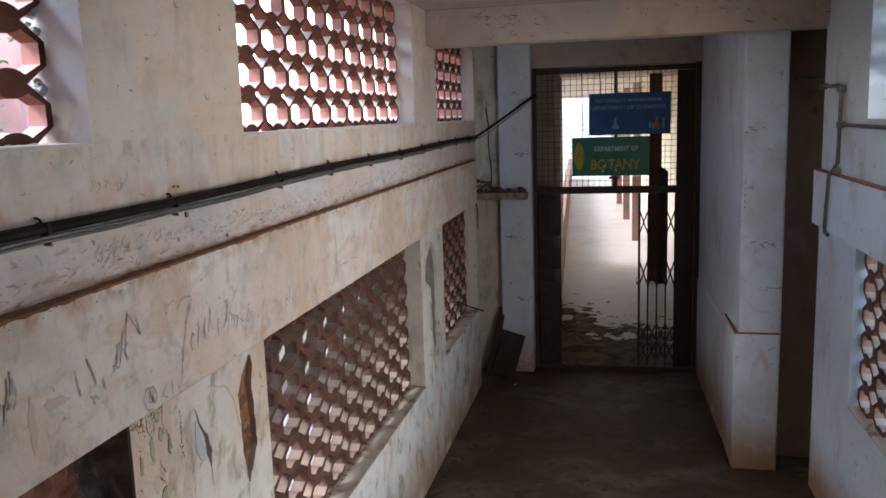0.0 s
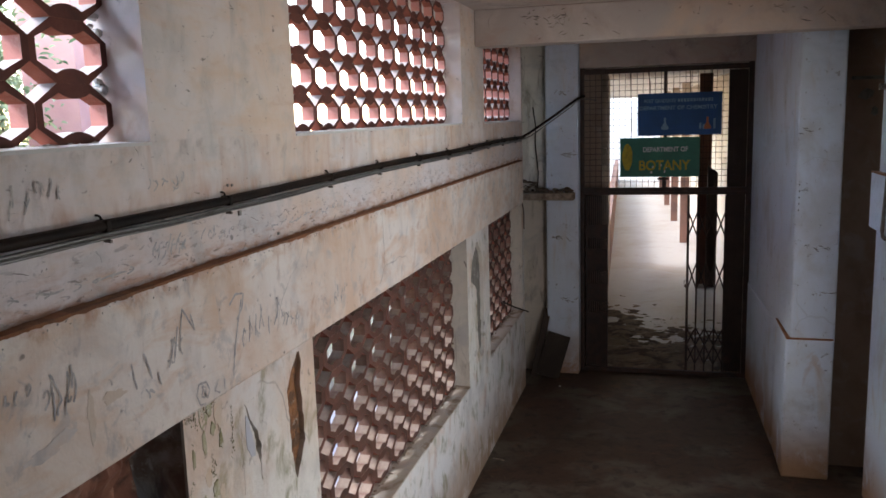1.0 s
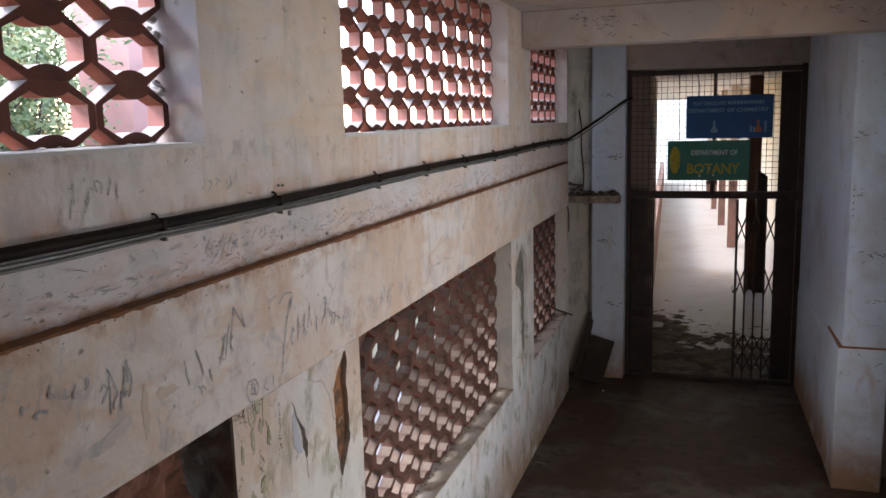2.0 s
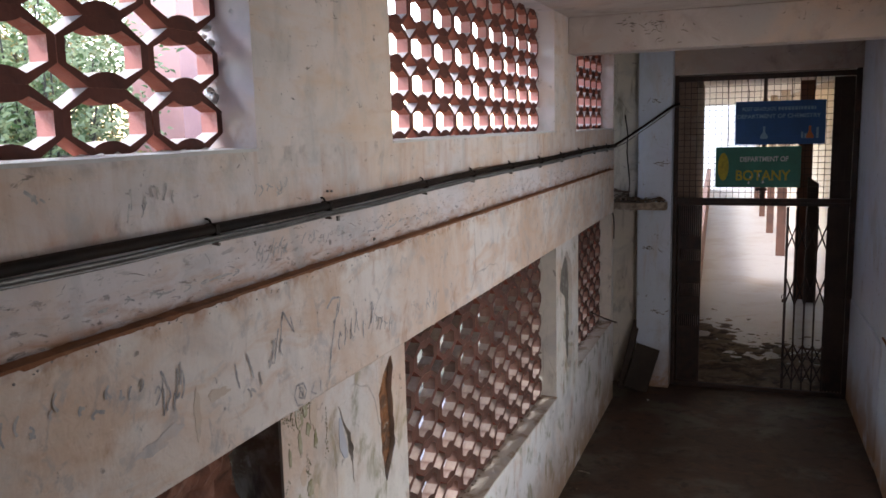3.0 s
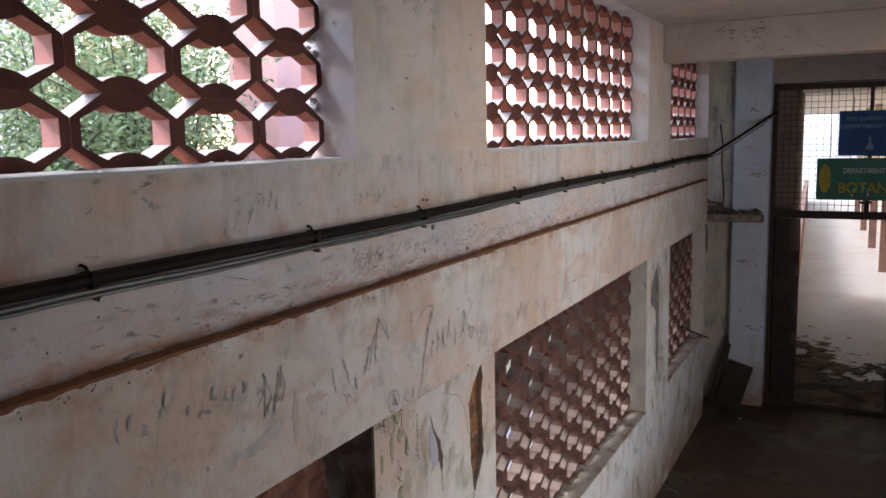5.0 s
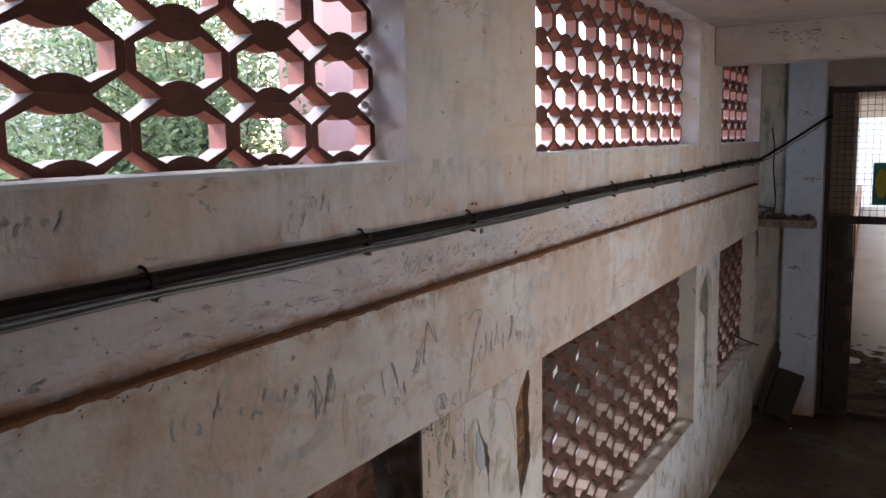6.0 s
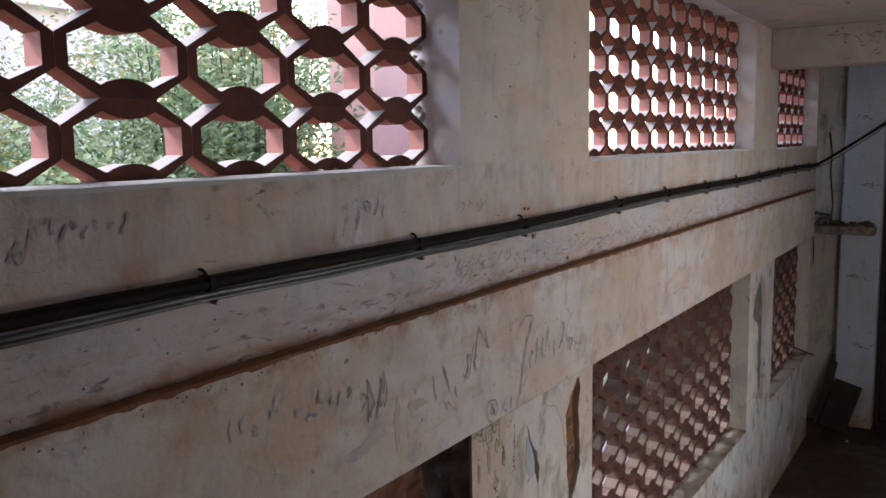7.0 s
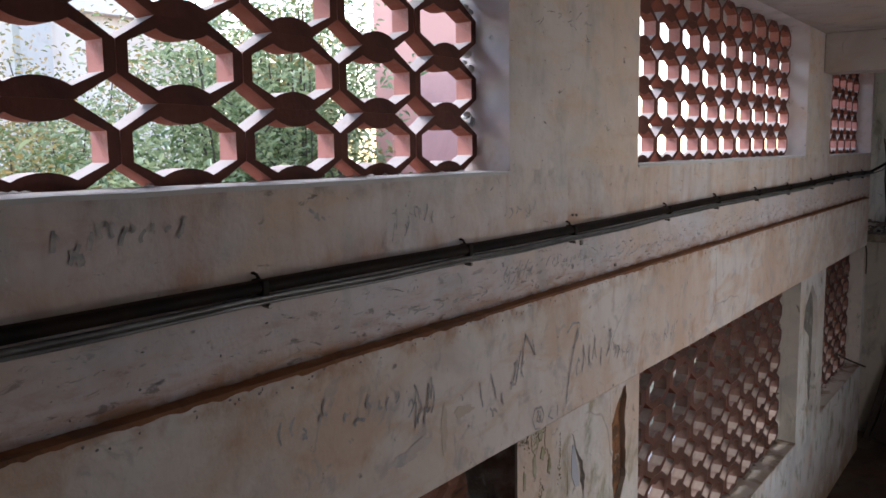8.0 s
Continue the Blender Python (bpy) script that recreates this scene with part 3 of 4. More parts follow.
def screen(name, hole, x, inward, data, sill_material, label, pitch=BW):
    """A screen of octagonal blocks in an opening, with its mortar sill."""
    y0, y1, z0, z1 = hole
    root = tagged(new(name), label, "screen window", kind="structure")
    root.location = (x, (y0 + y1) / 2, z0)
    rows = max(1, round((z1 - z0) / BH))
    step_z = (z1 - z0) / rows
    cols = math.ceil((y1 - y0) / pitch - 0.3)
    for r in range(rows):
        for c in range(cols):
            ob = new("jali_block", data)
            ob.parent = root
            ob.location = (random.uniform(-0.002, 0.002), y1 - 0.006 - pitch * (c + 0.5) - root.location.y, step_z * (r + 0.5))
            ob.scale = (1, pitch / BW, step_z / BH)
            ob.rotation_euler = (random.uniform(-0.004, 0.004), 0, random.uniform(-0.005, 0.005))
    bm = bmesh.new()
    face = 0.006 if inward > 0 else 2.694
    prof = []
    n = 40
    for i in range(n + 1):
        y = y0 + 0.004 + (y1 - y0 - 0.008) * i / n
        w = 0.003 * noise.noise(Vector((y * 6, z0, 1.0)))
        prof.append([bm.verts.new((face + inward * w, y, z0 - 0.005 + w)), bm.verts.new((face + inward * w, y, z0 + 0.004 + w)), bm.verts.new((x, y, z0 + 0.007)), bm.verts.new((x, y, z0 - 0.005))])
    for a, b in zip(prof, prof[1:]):
        for k in range(4):
            bm.faces.new((a[k], a[(k + 1) % 4], b[(k + 1) % 4], b[k]))
    bm.faces.new(prof[0])
    bm.faces.new(prof[-1][::-1])
    part("window_sill", bm, sill_material, root, "rough mortar sill")
    # mortar pressed into the gaps between the last blocks and the jamb
    bm = bmesh.new()
    back = x - inward * 0.028
    for k in range(1, rows):
        for q in range(7):
            lump(bm, (back + random.uniform(-0.018, 0.018), y1 - random.uniform(0.002, 0.034), z0 + step_z * k + random.uniform(-0.026, 0.026)), (0.020, random.uniform(0.010, 0.018), random.uniform(0.010, 0.020)), k * 3.1 + q)
    if inward > 0:
        for q in range(int((y1 - y0) * 16)):
            y = random.uniform(y0 + 0.02, y1 - 0.02)
            lump(bm, (x + 0.008 + random.uniform(-0.006, 0.012), y, z0 + 0.006), (random.uniform(0.006, 0.016), random.uniform(0.008, 0.026), random.uniform(0.003, 0.009)), q * 1.3)
    tagged(part("mortar_lumps", bm, rubble_stone if sill_material is sill_dirty else sill_white, root, "rough lumps of mortar round the blocks"), kind="stuff")
    return root


UP_LABEL, LOW_LABEL = "red terracotta screen of stacked octagonal blocks", "weathered dusty terracotta screen of octagonal blocks"
for i, hole in enumerate(UP):
    screen("window_%d" % (i + 1), hole, -0.108, 1, BLOCK, sill_white, UP_LABEL, BW if i == 0 else 0.272)
# the first lower opening is stopped up with rough red masonry
bm = bmesh.new()
grid = []
for i in range(91):
    row = []
    for j in range(41):
        y, z = -0.70 + 2.60 * i / 90, 0.78 + 1.115 * j / 40
        course = abs(math.sin(z * 28 + 1.3 * noise.noise(Vector((y * 3, z * 3, 1)))))
        d = 0.06 * noise.noise(Vector((y * 6, z * 8, 2))) + 0.045 * noise.noise(Vector((y * 17, z * 19, 5))) - 0.02 * (1 - course) ** 3
        row.append(bm.verts.new((-0.13 + d, y, z)))
    grid.append(row)
for a, b in zip(grid, grid[1:]):
    for j in range(40):
        bm.faces.new((a[j], b[j], b[j + 1], a[j + 1]))
edge = bmesh.ops.extrude_face_region(bm, geom=bm.faces[:])
for v in edge["geom"]:
    if isinstance(v, bmesh.types.BMVert):
        v.co.x = -0.218
bmesh.ops.recalc_face_normals(bm, faces=bm.faces[:])
structure("wall_infill", bm, mud_brick, "rough broken red masonry stopping up an opening", "wall")
bm = bmesh.new()
rows = []
for i in range(15):
    x = -0.217 + 0.213 * i / 14
    rows.append([bm.verts.new((x, 1.958 + 0.010 * noise.noise(Vector((x * 22, j * 0.5, 4))) if 0 < i < 14 else 1.962, 0.78 + 1.098 * j / 50)) for j in range(51)])
for p, q in zip(rows, rows[1:]):
    for j in range(50):
        bm.faces.new((p[j], q[j], q[j + 1], p[j + 1]))
part("reveal_lining", bm, sooty_plaster, wall_low, "sooty rough plaster inside the opening")
for i, hole in enumerate(LOW[1:]):
    screen("window_%d" % (i + 5), hole, -0.108, 1, BLOCK_PALE, sill_dirty, LOW_LABEL)
for i, hole in enumerate(RUP):
    screen("window_%d" % (i + 7), hole, 2.70 + 0.108 + BD, -1, BLOCK, sill_white, UP_LABEL)
for i, hole in enumerate(RLOW):
    screen("window_%d" % (i + 8), hole, 2.70 + 0.055 + BD, -1, BLOCK_PALE, sill_dirty, LOW_LABEL)


# ---- broken plaster on the piers ----
def broken(rect, centre_line, back, label, depth):
    """Fills a cut with plaster but for a ragged gap: centre_line rows are (z share, gap start, gap end) in shares of the width."""
    ya, yb, za, zb = rect
    bm = bmesh.new()
    n = 36
    left, right = [], []
    for i in range(n + 1):
        t = i / n
        for (t0, a0, b0), (t1, a1, b1) in zip(centre_line, centre_line[1:]):
            if t0 <= t <= t1:
                k = (t - t0) / (t1 - t0)
                ga, gb = a0 + (a1 - a0) * k, b0 + (b1 - b0) * k
        jag = 0.035 * noise.noise(Vector((t * 13, za, 2))) + 0.02 * noise.noise(Vector((t * 41, yb, 5)))
        jag2 = 0.035 * noise.noise(Vector((t * 13, za, 9))) + 0.02 * noise.noise(Vector((t * 41, yb, 7)))
        if gb - ga < 0.03:
            jag2 = jag
        left.append((ya + (yb - ya) * min(max(ga + jag, 0.02), 0.97), za + (zb - za) * t))
        right.append((ya + (yb - ya) * min(max(gb + jag2 + 0.005, 0.03), 0.98), za + (zb - za) * t))
    for edge, side in ((left, ya), (right, yb)):
        rows = [[bm.verts.new((x, y, z)) for x, y in ((0.0005, side), (0.0005, ye), (-0.030, ye), (-0.030, side))] for ye, z in edge]
        for p, q in zip(rows, rows[1:]):
            for k in range(4):
                bm.faces.new((p[k], p[(k + 1) % 4], q[(k + 1) % 4], q[k]))
    part("plaster_edge", bm, pier_plaster, wall_low, label)
    bm = bmesh.new()
    grid = []
    for i in range(25):
        grid.append([bm.verts.new((-depth + 0.006 * noise.noise(Vector((i * 0.8, j * 1.1, za))), ya + (yb - ya) * j / 6, za + (zb - za) * i / 24)) for j in range(7)])
    for a, b in zip(grid, grid[1:]):
        for j in range(6):
            bm.faces.new((a[j], a[j + 1], b[j + 1], b[j]))
    part("exposed_core", bm, back, wall_low)


broken(BREAKS[0], [(0, 0.30, 0.34), (0.12, 0.24, 0.58), (0.25, 0.16, 0.82), (0.5, 0.12, 0.80), (0.75, 0.06, 0.74), (0.9, 0.36, 0.82), (1, 0.68, 0.78)], brick, "ragged plaster round a hole", 0.020)
broken(BREAKS[1], [(0, 0.78, 0.80), (0.25, 0.76, 0.79), (0.4, 0.62, 0.84), (0.6, 0.55, 0.72), (0.8, 0.34, 0.42), (1, 0.2, 0.21)], render_grey, "cracked plaster", 0.03)
broken(BREAKS[2], [(0, 0.66, 0.74), (0.06, 0.52, 0.82), (0.2, 0.42, 0.86), (0.62, 0.40, 0.86), (0.72, 0.06, 0.86), (0.85, 0.12, 0.84), (0.93, 0.3, 0.66), (1, 0.45, 0.52)], render_grey, "ragged plaster round a broken patch", 0.029)
bm = bmesh.new()
prism(bm, [(2.322, 1.74), (2.316, 1.68), (2.318, 1.63), (2.345, 1.585), (2.372, 1.58), (2.37, 1.62), (2.35, 1.68), (2.336, 1.73)], 0.0, 0.002)
part("peeled_patch", bm, bare_patch, wall_low, "bluish undercoat where paint has peeled")


# ---- pencil scribbles on the plaster ----
def scribble(strokes, x, parent, width=0.004, material=None):
    bm = bmesh.new()
    face = x
    for k, pts in enumerate(strokes):
        x = face + 0.0003 * (k % 6)
        fine = []
        for (a, b), (c, d) in zip(pts, pts[1:]):
            for q in range(5):
                fine.append((a + (c - a) * q / 5, b + (d - b) * q / 5))
        fine.append(pts[-1])
        last = None
        for i, (y, z) in enumerate(fine):
            j = min(i + 1, len(fine) - 1)
            h = max(j - 1, 0)
            d = Vector((fine[j][0] - fine[h][0], fine[j][1] - fine[h][1]))
            d = d.normalized() if d.length else Vector((1, 0))
            w = width * (0.45 + 0.6 * abs(noise.noise(Vector((y * 30, z * 30, 1)))))
            y += 0.002 * noise.noise(Vector((y * 50, z * 50, 3)))
            now = (bm.verts.new((x, y - d.y * w, z + d.x * w)), bm.verts.new((x, y + d.y * w, z - d.x * w)))
            if last:
                bm.faces.new((last[0], last[1], now[1], now[0]))
            last = now
    return part("scribble", bm, material or pencil, parent)


def bars(y, z, n, height, step, lean, seed):
    """A row of plain uneven strokes in place of writing."""
    r = random.Random(seed)
    out = []
    for i in range(n):
        a, h = y + step * i + r.uniform(-0.4, 0.4) * step, height * r.uniform(0.3, 1.0)
        b0 = z + r.uniform(-0.35, 0.35) * height
        tilt = lean * r.uniform(0.2, 1.6) + r.uniform(-0.3, 0.3)
        bend = r.uniform(-0.4, 0.4) * step
        out.append([(a + tilt * h * k / 6 + bend * math.sin(k / 6 * math.pi), b0 + h * k / 6) for k in range(7)])
        if r.random() < 0.45:
            c, q = b0 + h * r.uniform(0.2, 0.8), r.uniform(0.3, 0.9) * step
            out.append([(a + q * k / 4, c + 0.25 * h * math.sin(k / 4 * 3.1 + i)) for k in range(5)])
    return out


BX = BAND_X + 0.0012
scribble(bars(1.74, 2.02, 4, 0.08, 0.032, -0.35, 1), BX, band, 0.0055)
scribble([[(1.87, 2.07), (1.90, 2.055), (1.91, 2.09), (1.93, 2.15)], [(1.93, 2.08), (1.955, 2.195), (2.01, 2.12), (1.995, 2.17)]] + bars(1.86, 2.07, 3, 0.07, 0.035, 0.6, 2), BX, band, 0.005)
scribble([[(2.21, 2.145), (2.25, 2.172), (2.30, 2.165), (2.285, 2.12), (2.25, 2.09)], [(2.285, 2.15), (2.255, 2.08), (2.225, 2.0), (2.206, 1.92)]], BX, band, 0.006)
scribble(bars(2.29, 2.00, 9, 0.085, 0.034, 0.12, 3) + bars(2.56, 1.98, 4, 0.06, 0.035, 0.3, 33), BX, band, 0.0045)
scribble([[(2.03, 1.935), (2.02, 1.915), (2.04, 1.905), (2.045, 1.935), (2.025, 1.945), (2.05, 1.90), (2.065, 1.92), (2.05, 1.95), (2.01, 1.955), (1.995, 1.925), (2.01, 1.892), (2.04, 1.886)], [(2.11, 1.925), (2.09, 1.91), (2.12, 1.893)], [(2.15, 1.93), (2.148, 1.895)]], BX, band, 0.005)
scribble(bars(3.00, 1.97, 5, 0.06, 0.030, 0.3, 4), BX, band, 0.005)
scribble(bars(1.41, 2.08, 5, 0.07, 0.024, 0.25, 5) + bars(1.46, 2.10, 3, 0.08, 0.022, -0.2, 6), BX, band, 0.0055)
scribble(bars(1.20, 2.14, 6, 0.05, 0.032, 0.3, 7), BX, band, 0.006)
scribble(bars(1.02, 2.16, 5, 0.05, 0.03, 0.2, 8), BX, band, 0.005)
wall_left = bpy.data.objects["wall_left"]
WX = 0.0012
scribble(bars(1.41, 2.535, 3, 0.07, 0.02, 0.4, 9) + bars(1.47, 2.55, 5, 0.055, 0.022, 0.2, 39), WX, wall_left, 0.0045)
scribble(bars(1.16, 2.585, 3, 0.025, 0.016, -0.9, 19), WX, wall_left, 0.005)
scribble(bars(1.90, 2.535, 6, 0.045, 0.034, 0.3, 10), WX, wall_left, 0.0035)
scribble(bars(0.60, 2.56, 4, 0.05, 0.02, 0.1, 11) + bars(0.68, 2.585, 9, 0.035, 0.020, 0.5, 12), WX, wall_left, 0.0065)
scribble(bars(1.90, 2.35, 8, 0.045, 0.020, 0.6, 13) + bars(1.92, 2.37, 6, 0.02, 0.022, 0.9, 43), WX, wall_left, 0.0045)
scribble(bars(2.15, 2.36, 9, 0.04, 0.030, 0.7, 14), WX, wall_left, 0.0035)
scribble([[(1.67, 2.405), (1.685, 2.39), (1.69, 2.375)]] + bars(1.30, 2.33, 8, 0.018, 0.07, 1.4, 15), WX, wall_left, 0.004)
scribble(bars(2.55, 2.34, 14, 0.02, 0.06, 1.6, 17), WX, wall_left, 0.004)
scribble(bars(2.22, 3.12, 4, 0.03, 0.06, 1.5, 16), WX, wall_left, 0.004)
scribble(bars(6.9, 2.10, 3, 0.06, 0.05, 0.2, 18), BX, band, 0.006)


def scratches(parent, place, spots, seed, width):
    """Hair-like dark scratches on a flat face; place turns (along, height) into a point of it, spots are (along, height, spread, count)."""
    r = random.Random(seed)
    bm = bmesh.new()
    for a0, h0, spread, count in spots:
        for i in range(count):
            a, h, turn, step = a0 + r.gauss(0, spread), h0 + r.gauss(0, spread * 0.25), r.uniform(-0.7, 0.7), r.uniform(0.003, 0.010)
            last = None
            for k in range(7):
                w = width * (0.35 + 0.65 * math.sin(math.pi * k / 6))
                now = (bm.verts.new(place(a, h - w)), bm.verts.new(place(a, h + w)))
                if last:
                    bm.faces.new((last[0], now[0], now[1], last[1]))
                last = now
                turn += r.uniform(-0.5, 0.5)
                a, h = a + step * math.cos(turn), h + step * math.sin(turn)
    return part("scratches", bm, scratch_dark, parent)


scratches(bpy.data.objects["ceiling_beam"], lambda a, h: (a, 5.868, h), ((0.55, 3.36, 0.10, 26), (1.2, 3.30, 0.35, 16), (1.95, 3.38, 0.15, 10), (2.3, 3.28, 0.2, 8)), 31, 0.0028)
scratches(bpy.data.objects["ceiling_beam"], lambda a, h: (a, h + 2.72, 3.1985), ((0.5, 3.26, 0.2, 10), (1.5, 3.26, 0.3, 8)), 32, 0.002)
scratches(pier, lambda a, h: (a, 6.143, h), ((2.36, 1.72, 0.04, 9), (2.40, 1.40, 0.04, 7), (2.30, 2.55, 0.06, 5)), 33, 0.003)
scratches(pillar, lambda a, h: (a, 8.298, h), ((0.30, 2.90, 0.04, 6), (0.36, 2.30, 0.03, 8), (0.28, 1.45, 0.05, 10), (0.34, 0.80, 0.04, 8)), 34, 0.004)
scratches(wall_left, lambda a, h: (0.0014, a, h), ((2.25, 3.10, 0.10, 6), (1.8, 2.36, 0.4, 8), (3.0, 2.37, 0.5, 12), (4.6, 2.38, 0.7, 14)), 35, 0.0011)


def peel(parent, x, y, z, w, h, lean, seed, material, label):
    """A patch where the top coat has come off, with a ragged outline."""
    bm = bmesh.new()
    n = 40
    ring = []
    for k in range(n):
        a = 2 * math.pi * k / n
        q = Vector((math.cos(a), math.sin(a), seed))
        g = 1 + 0.55 * noise.noise(q * 1.3) + 0.30 * noise.noise(q * 4.1)
        ring.append((y + w * g * math.cos(a) + lean * h * g * math.sin(a), z + h * g * math.sin(a)))
    prism(bm, ring, x - 0.001, x + 0.0006 + 0.0003 * (seed % 4))
    return part("peeled_patch", bm, material, parent, label)


for y, z, w, h, lean, sd in ((1.39, 2.00, 0.055, 0.016, 0.6, 1), (1.46, 2.015, 0.04, 0.014, 0.3, 2)):
    peel(band, BAND_X, y, z, w, h, lean, sd, grey_peel, "grey undercoat where the wash has flaked")
for y, z, w, h, lean, sd in ((1.555, 2.03, 0.016, 0.055, 0, 5), (1.64, 2.05, 0.045, 0.016, -0.2, 6)):
    peel(band, BAND_X, y, z, w, h, lean, sd, tan_peel, "tan undercoat where the wash has flaked")

# dry moss and damp on the pier beside the stopped opening
r = random.Random(61)
for i in range(16):
    y, z = r.uniform(2.0, 2.17), 1.86 - 0.5 * r.random() ** 1.3
    peel(wall_low, -0.0004 + 0.0001 * i, y, z, r.uniform(0.008, 0.022), r.uniform(0.015, 0.055), 0, i * 1.7, moss_stain if i % 3 else tan_peel, "olive damp stain on the plaster")
bm = bmesh.new()
for i in range(3600):
    y, z = r.uniform(1.975, 2.24), r.uniform(1.05, 1.876)
    if noise.noise(Vector((y * 9, z * 5, 3))) + 0.5 * noise.noise(Vector((y * 31, z * 24, 8))) + 0.35 * (z - 1.7) < 0.20 + 1.2 * max(0, y - 2.12):
        continue
    q = r.uniform(0.0012, 0.0034)
    a, c = r.uniform(0, 6.28), Vector((0.0014, y, z))
    ring = [bm.verts.new(c + Vector((0, q * math.cos(a + k * 1.257), q * 1.3 * math.sin(a + k * 1.257)))) for k in range(5)]
    tip = bm.verts.new(c + Vector((0.0014, 0, 0)))
    for k in range(5):
        bm.faces.new((ring[k], ring[(k + 1) % 5], tip))
tagged(part("moss_growth", bm, moss, wall_low, "dry olive moss in patches"), kind="stuff")
# crumbs of plaster along the lower edge of the band
bm = bmesh.new()
for i in range(160):
    y = r.uniform(1.95, 2.85) if i < 110 else r.uniform(2.85, 6.2)
    lump(bm, (BAND_X - 0.006, y, BAND_Z0 + 0.002), (0.006, r.uniform(0.006, 0.022), r.uniform(0.002, 0.007)), i * 0.91)
tagged(part("plaster_crumbs", bm, band_plaster, band, "crumbling lower edge of the band"), kind="stuff")


# ---- conduit and cable along the wall ----
CLIPS = [0.30, 0.992, 1.687, 2.275, 3.093, 3.70, 4.35, 5.0, 5.6, 6.2, 6.8, 7.4]


def conduit():
    root = thing("conduit", (0, 2.5, 2.46), "black conduit with grey cable clipped along the plaster wall", "conduit")
    zc = lambda y: 2.458 + 0.006 * min(y, 6.4) + 0.004 * math.sin(y * 2.1)
    bm = bmesh.new()
    tube(bm, [(0.020, -1.0 + 0.22 * i, zc(-1.0 + 0.22 * i)) for i in range(41)], 0.0135, 10)
    part("pipe", bm, black, root, smooth=True)
    bm = bmesh.new()
    tube(bm, [(0.0165, y, zc(y) + 0.0030 + 0.0012 * noise.noise(Vector((y * 7, 0, 0)))) for y in (-1.0 + 0.06 * i for i in range(145))], 0.0122, 8)
    part("dust_layer", bm, pipe_dust, root, "brown dust caked on top of the conduit", smooth=True)
    bm = bmesh.new()
    pts = []
    for i in range(121):
        y = -1.0 + 8.7 * i / 120
        near = min(CLIPS, key=lambda c: abs(c - y))
        sag = min(abs(near - y) / 0.3, 1) * 0.004
        pts.append((0.014, y, zc(y) - 0.022 - sag * (1 if y < 3 else 0.5)))
    tube(bm, pts, 0.0062, 8)
    part("grey_cable", bm, grey_cable, root, "loose grey cable", smooth=True)
    bm = bmesh.new()
    tube(bm, [(q[0] + 0.002, q[1], q[2] - 0.0095) for q in pts], 0.0045, 6)
    part("grey_cable", bm, grey_cable, root, smooth=True)
    bm = bmesh.new()
    tube(bm, [(0.020, 7.75, 2.50), (0.06, 7.88, 2.53), (0.27, 8.10, 2.685), (0.40, 8.22, 2.785), (0.495, 8.285, 2.855), (0.54, 8.40, 2.875)], 0.012, 8)
    part("pipe_end", bm, black, root, smooth=True)
    bm = bmesh.new()
    tube(bm, [(0.022, 7.72, 2.478), (0.08, 7.89, 2.505), (0.29, 8.10, 2.665), (0.42, 8.22, 2.765), (0.505, 8.285, 2.845), (0.60, 8.40, 2.84), (0.66, 8.40, 2.825)], 0.005, 6)
    part("cable_end", bm, grey_cable, root, "frayed pale cable end", smooth=True)
    for c in CLIPS:
        z = zc(c)
        bm = bmesh.new()
        box(bm, 0.0, c - 0.009, z - 0.016, 0.035, c + 0.009, z + 0.0155, 0.004)
        clip = part("clip", bm, black, root)
        bm = bmesh.new()
        tube(bm, [(0.0, c - 0.004, z + 0.026), (0.005, c - 0.004, z + 0.027), (0.009, c, z + 0.023), (0.010, c + 0.003, z + 0.017), (0.014, c + 0.003, z + 0.010)], 0.0034, 6)
        part("saddle_strap", bm, black, clip, "bent rusty strap end")
        bm = bmesh.new()
        tube(bm, [(0.0, c + 0.022, z - 0.04), (0.02, c + 0.022, z - 0.042)], 0.005, 6)
        part("nail", bm, steel, clip, "bright nail head")
    return root


conduit()
# small pegs and nails in the plaster round the pipe
for y, z, s in ((2.312, 2.512, 0.004), (2.338, 2.510, 0.004), (2.375, 2.416, 0.008), (2.64, 2.31, 0.005)):
    bm = bmesh.new()
    box(bm, 0.0, y - s, z - s, 0.006, y + s, z + s, 0.001)
    part("peg", bm, render_grey, wall_left, "small wooden peg in the plaster")


# ---- gate ----
GY = 8.47


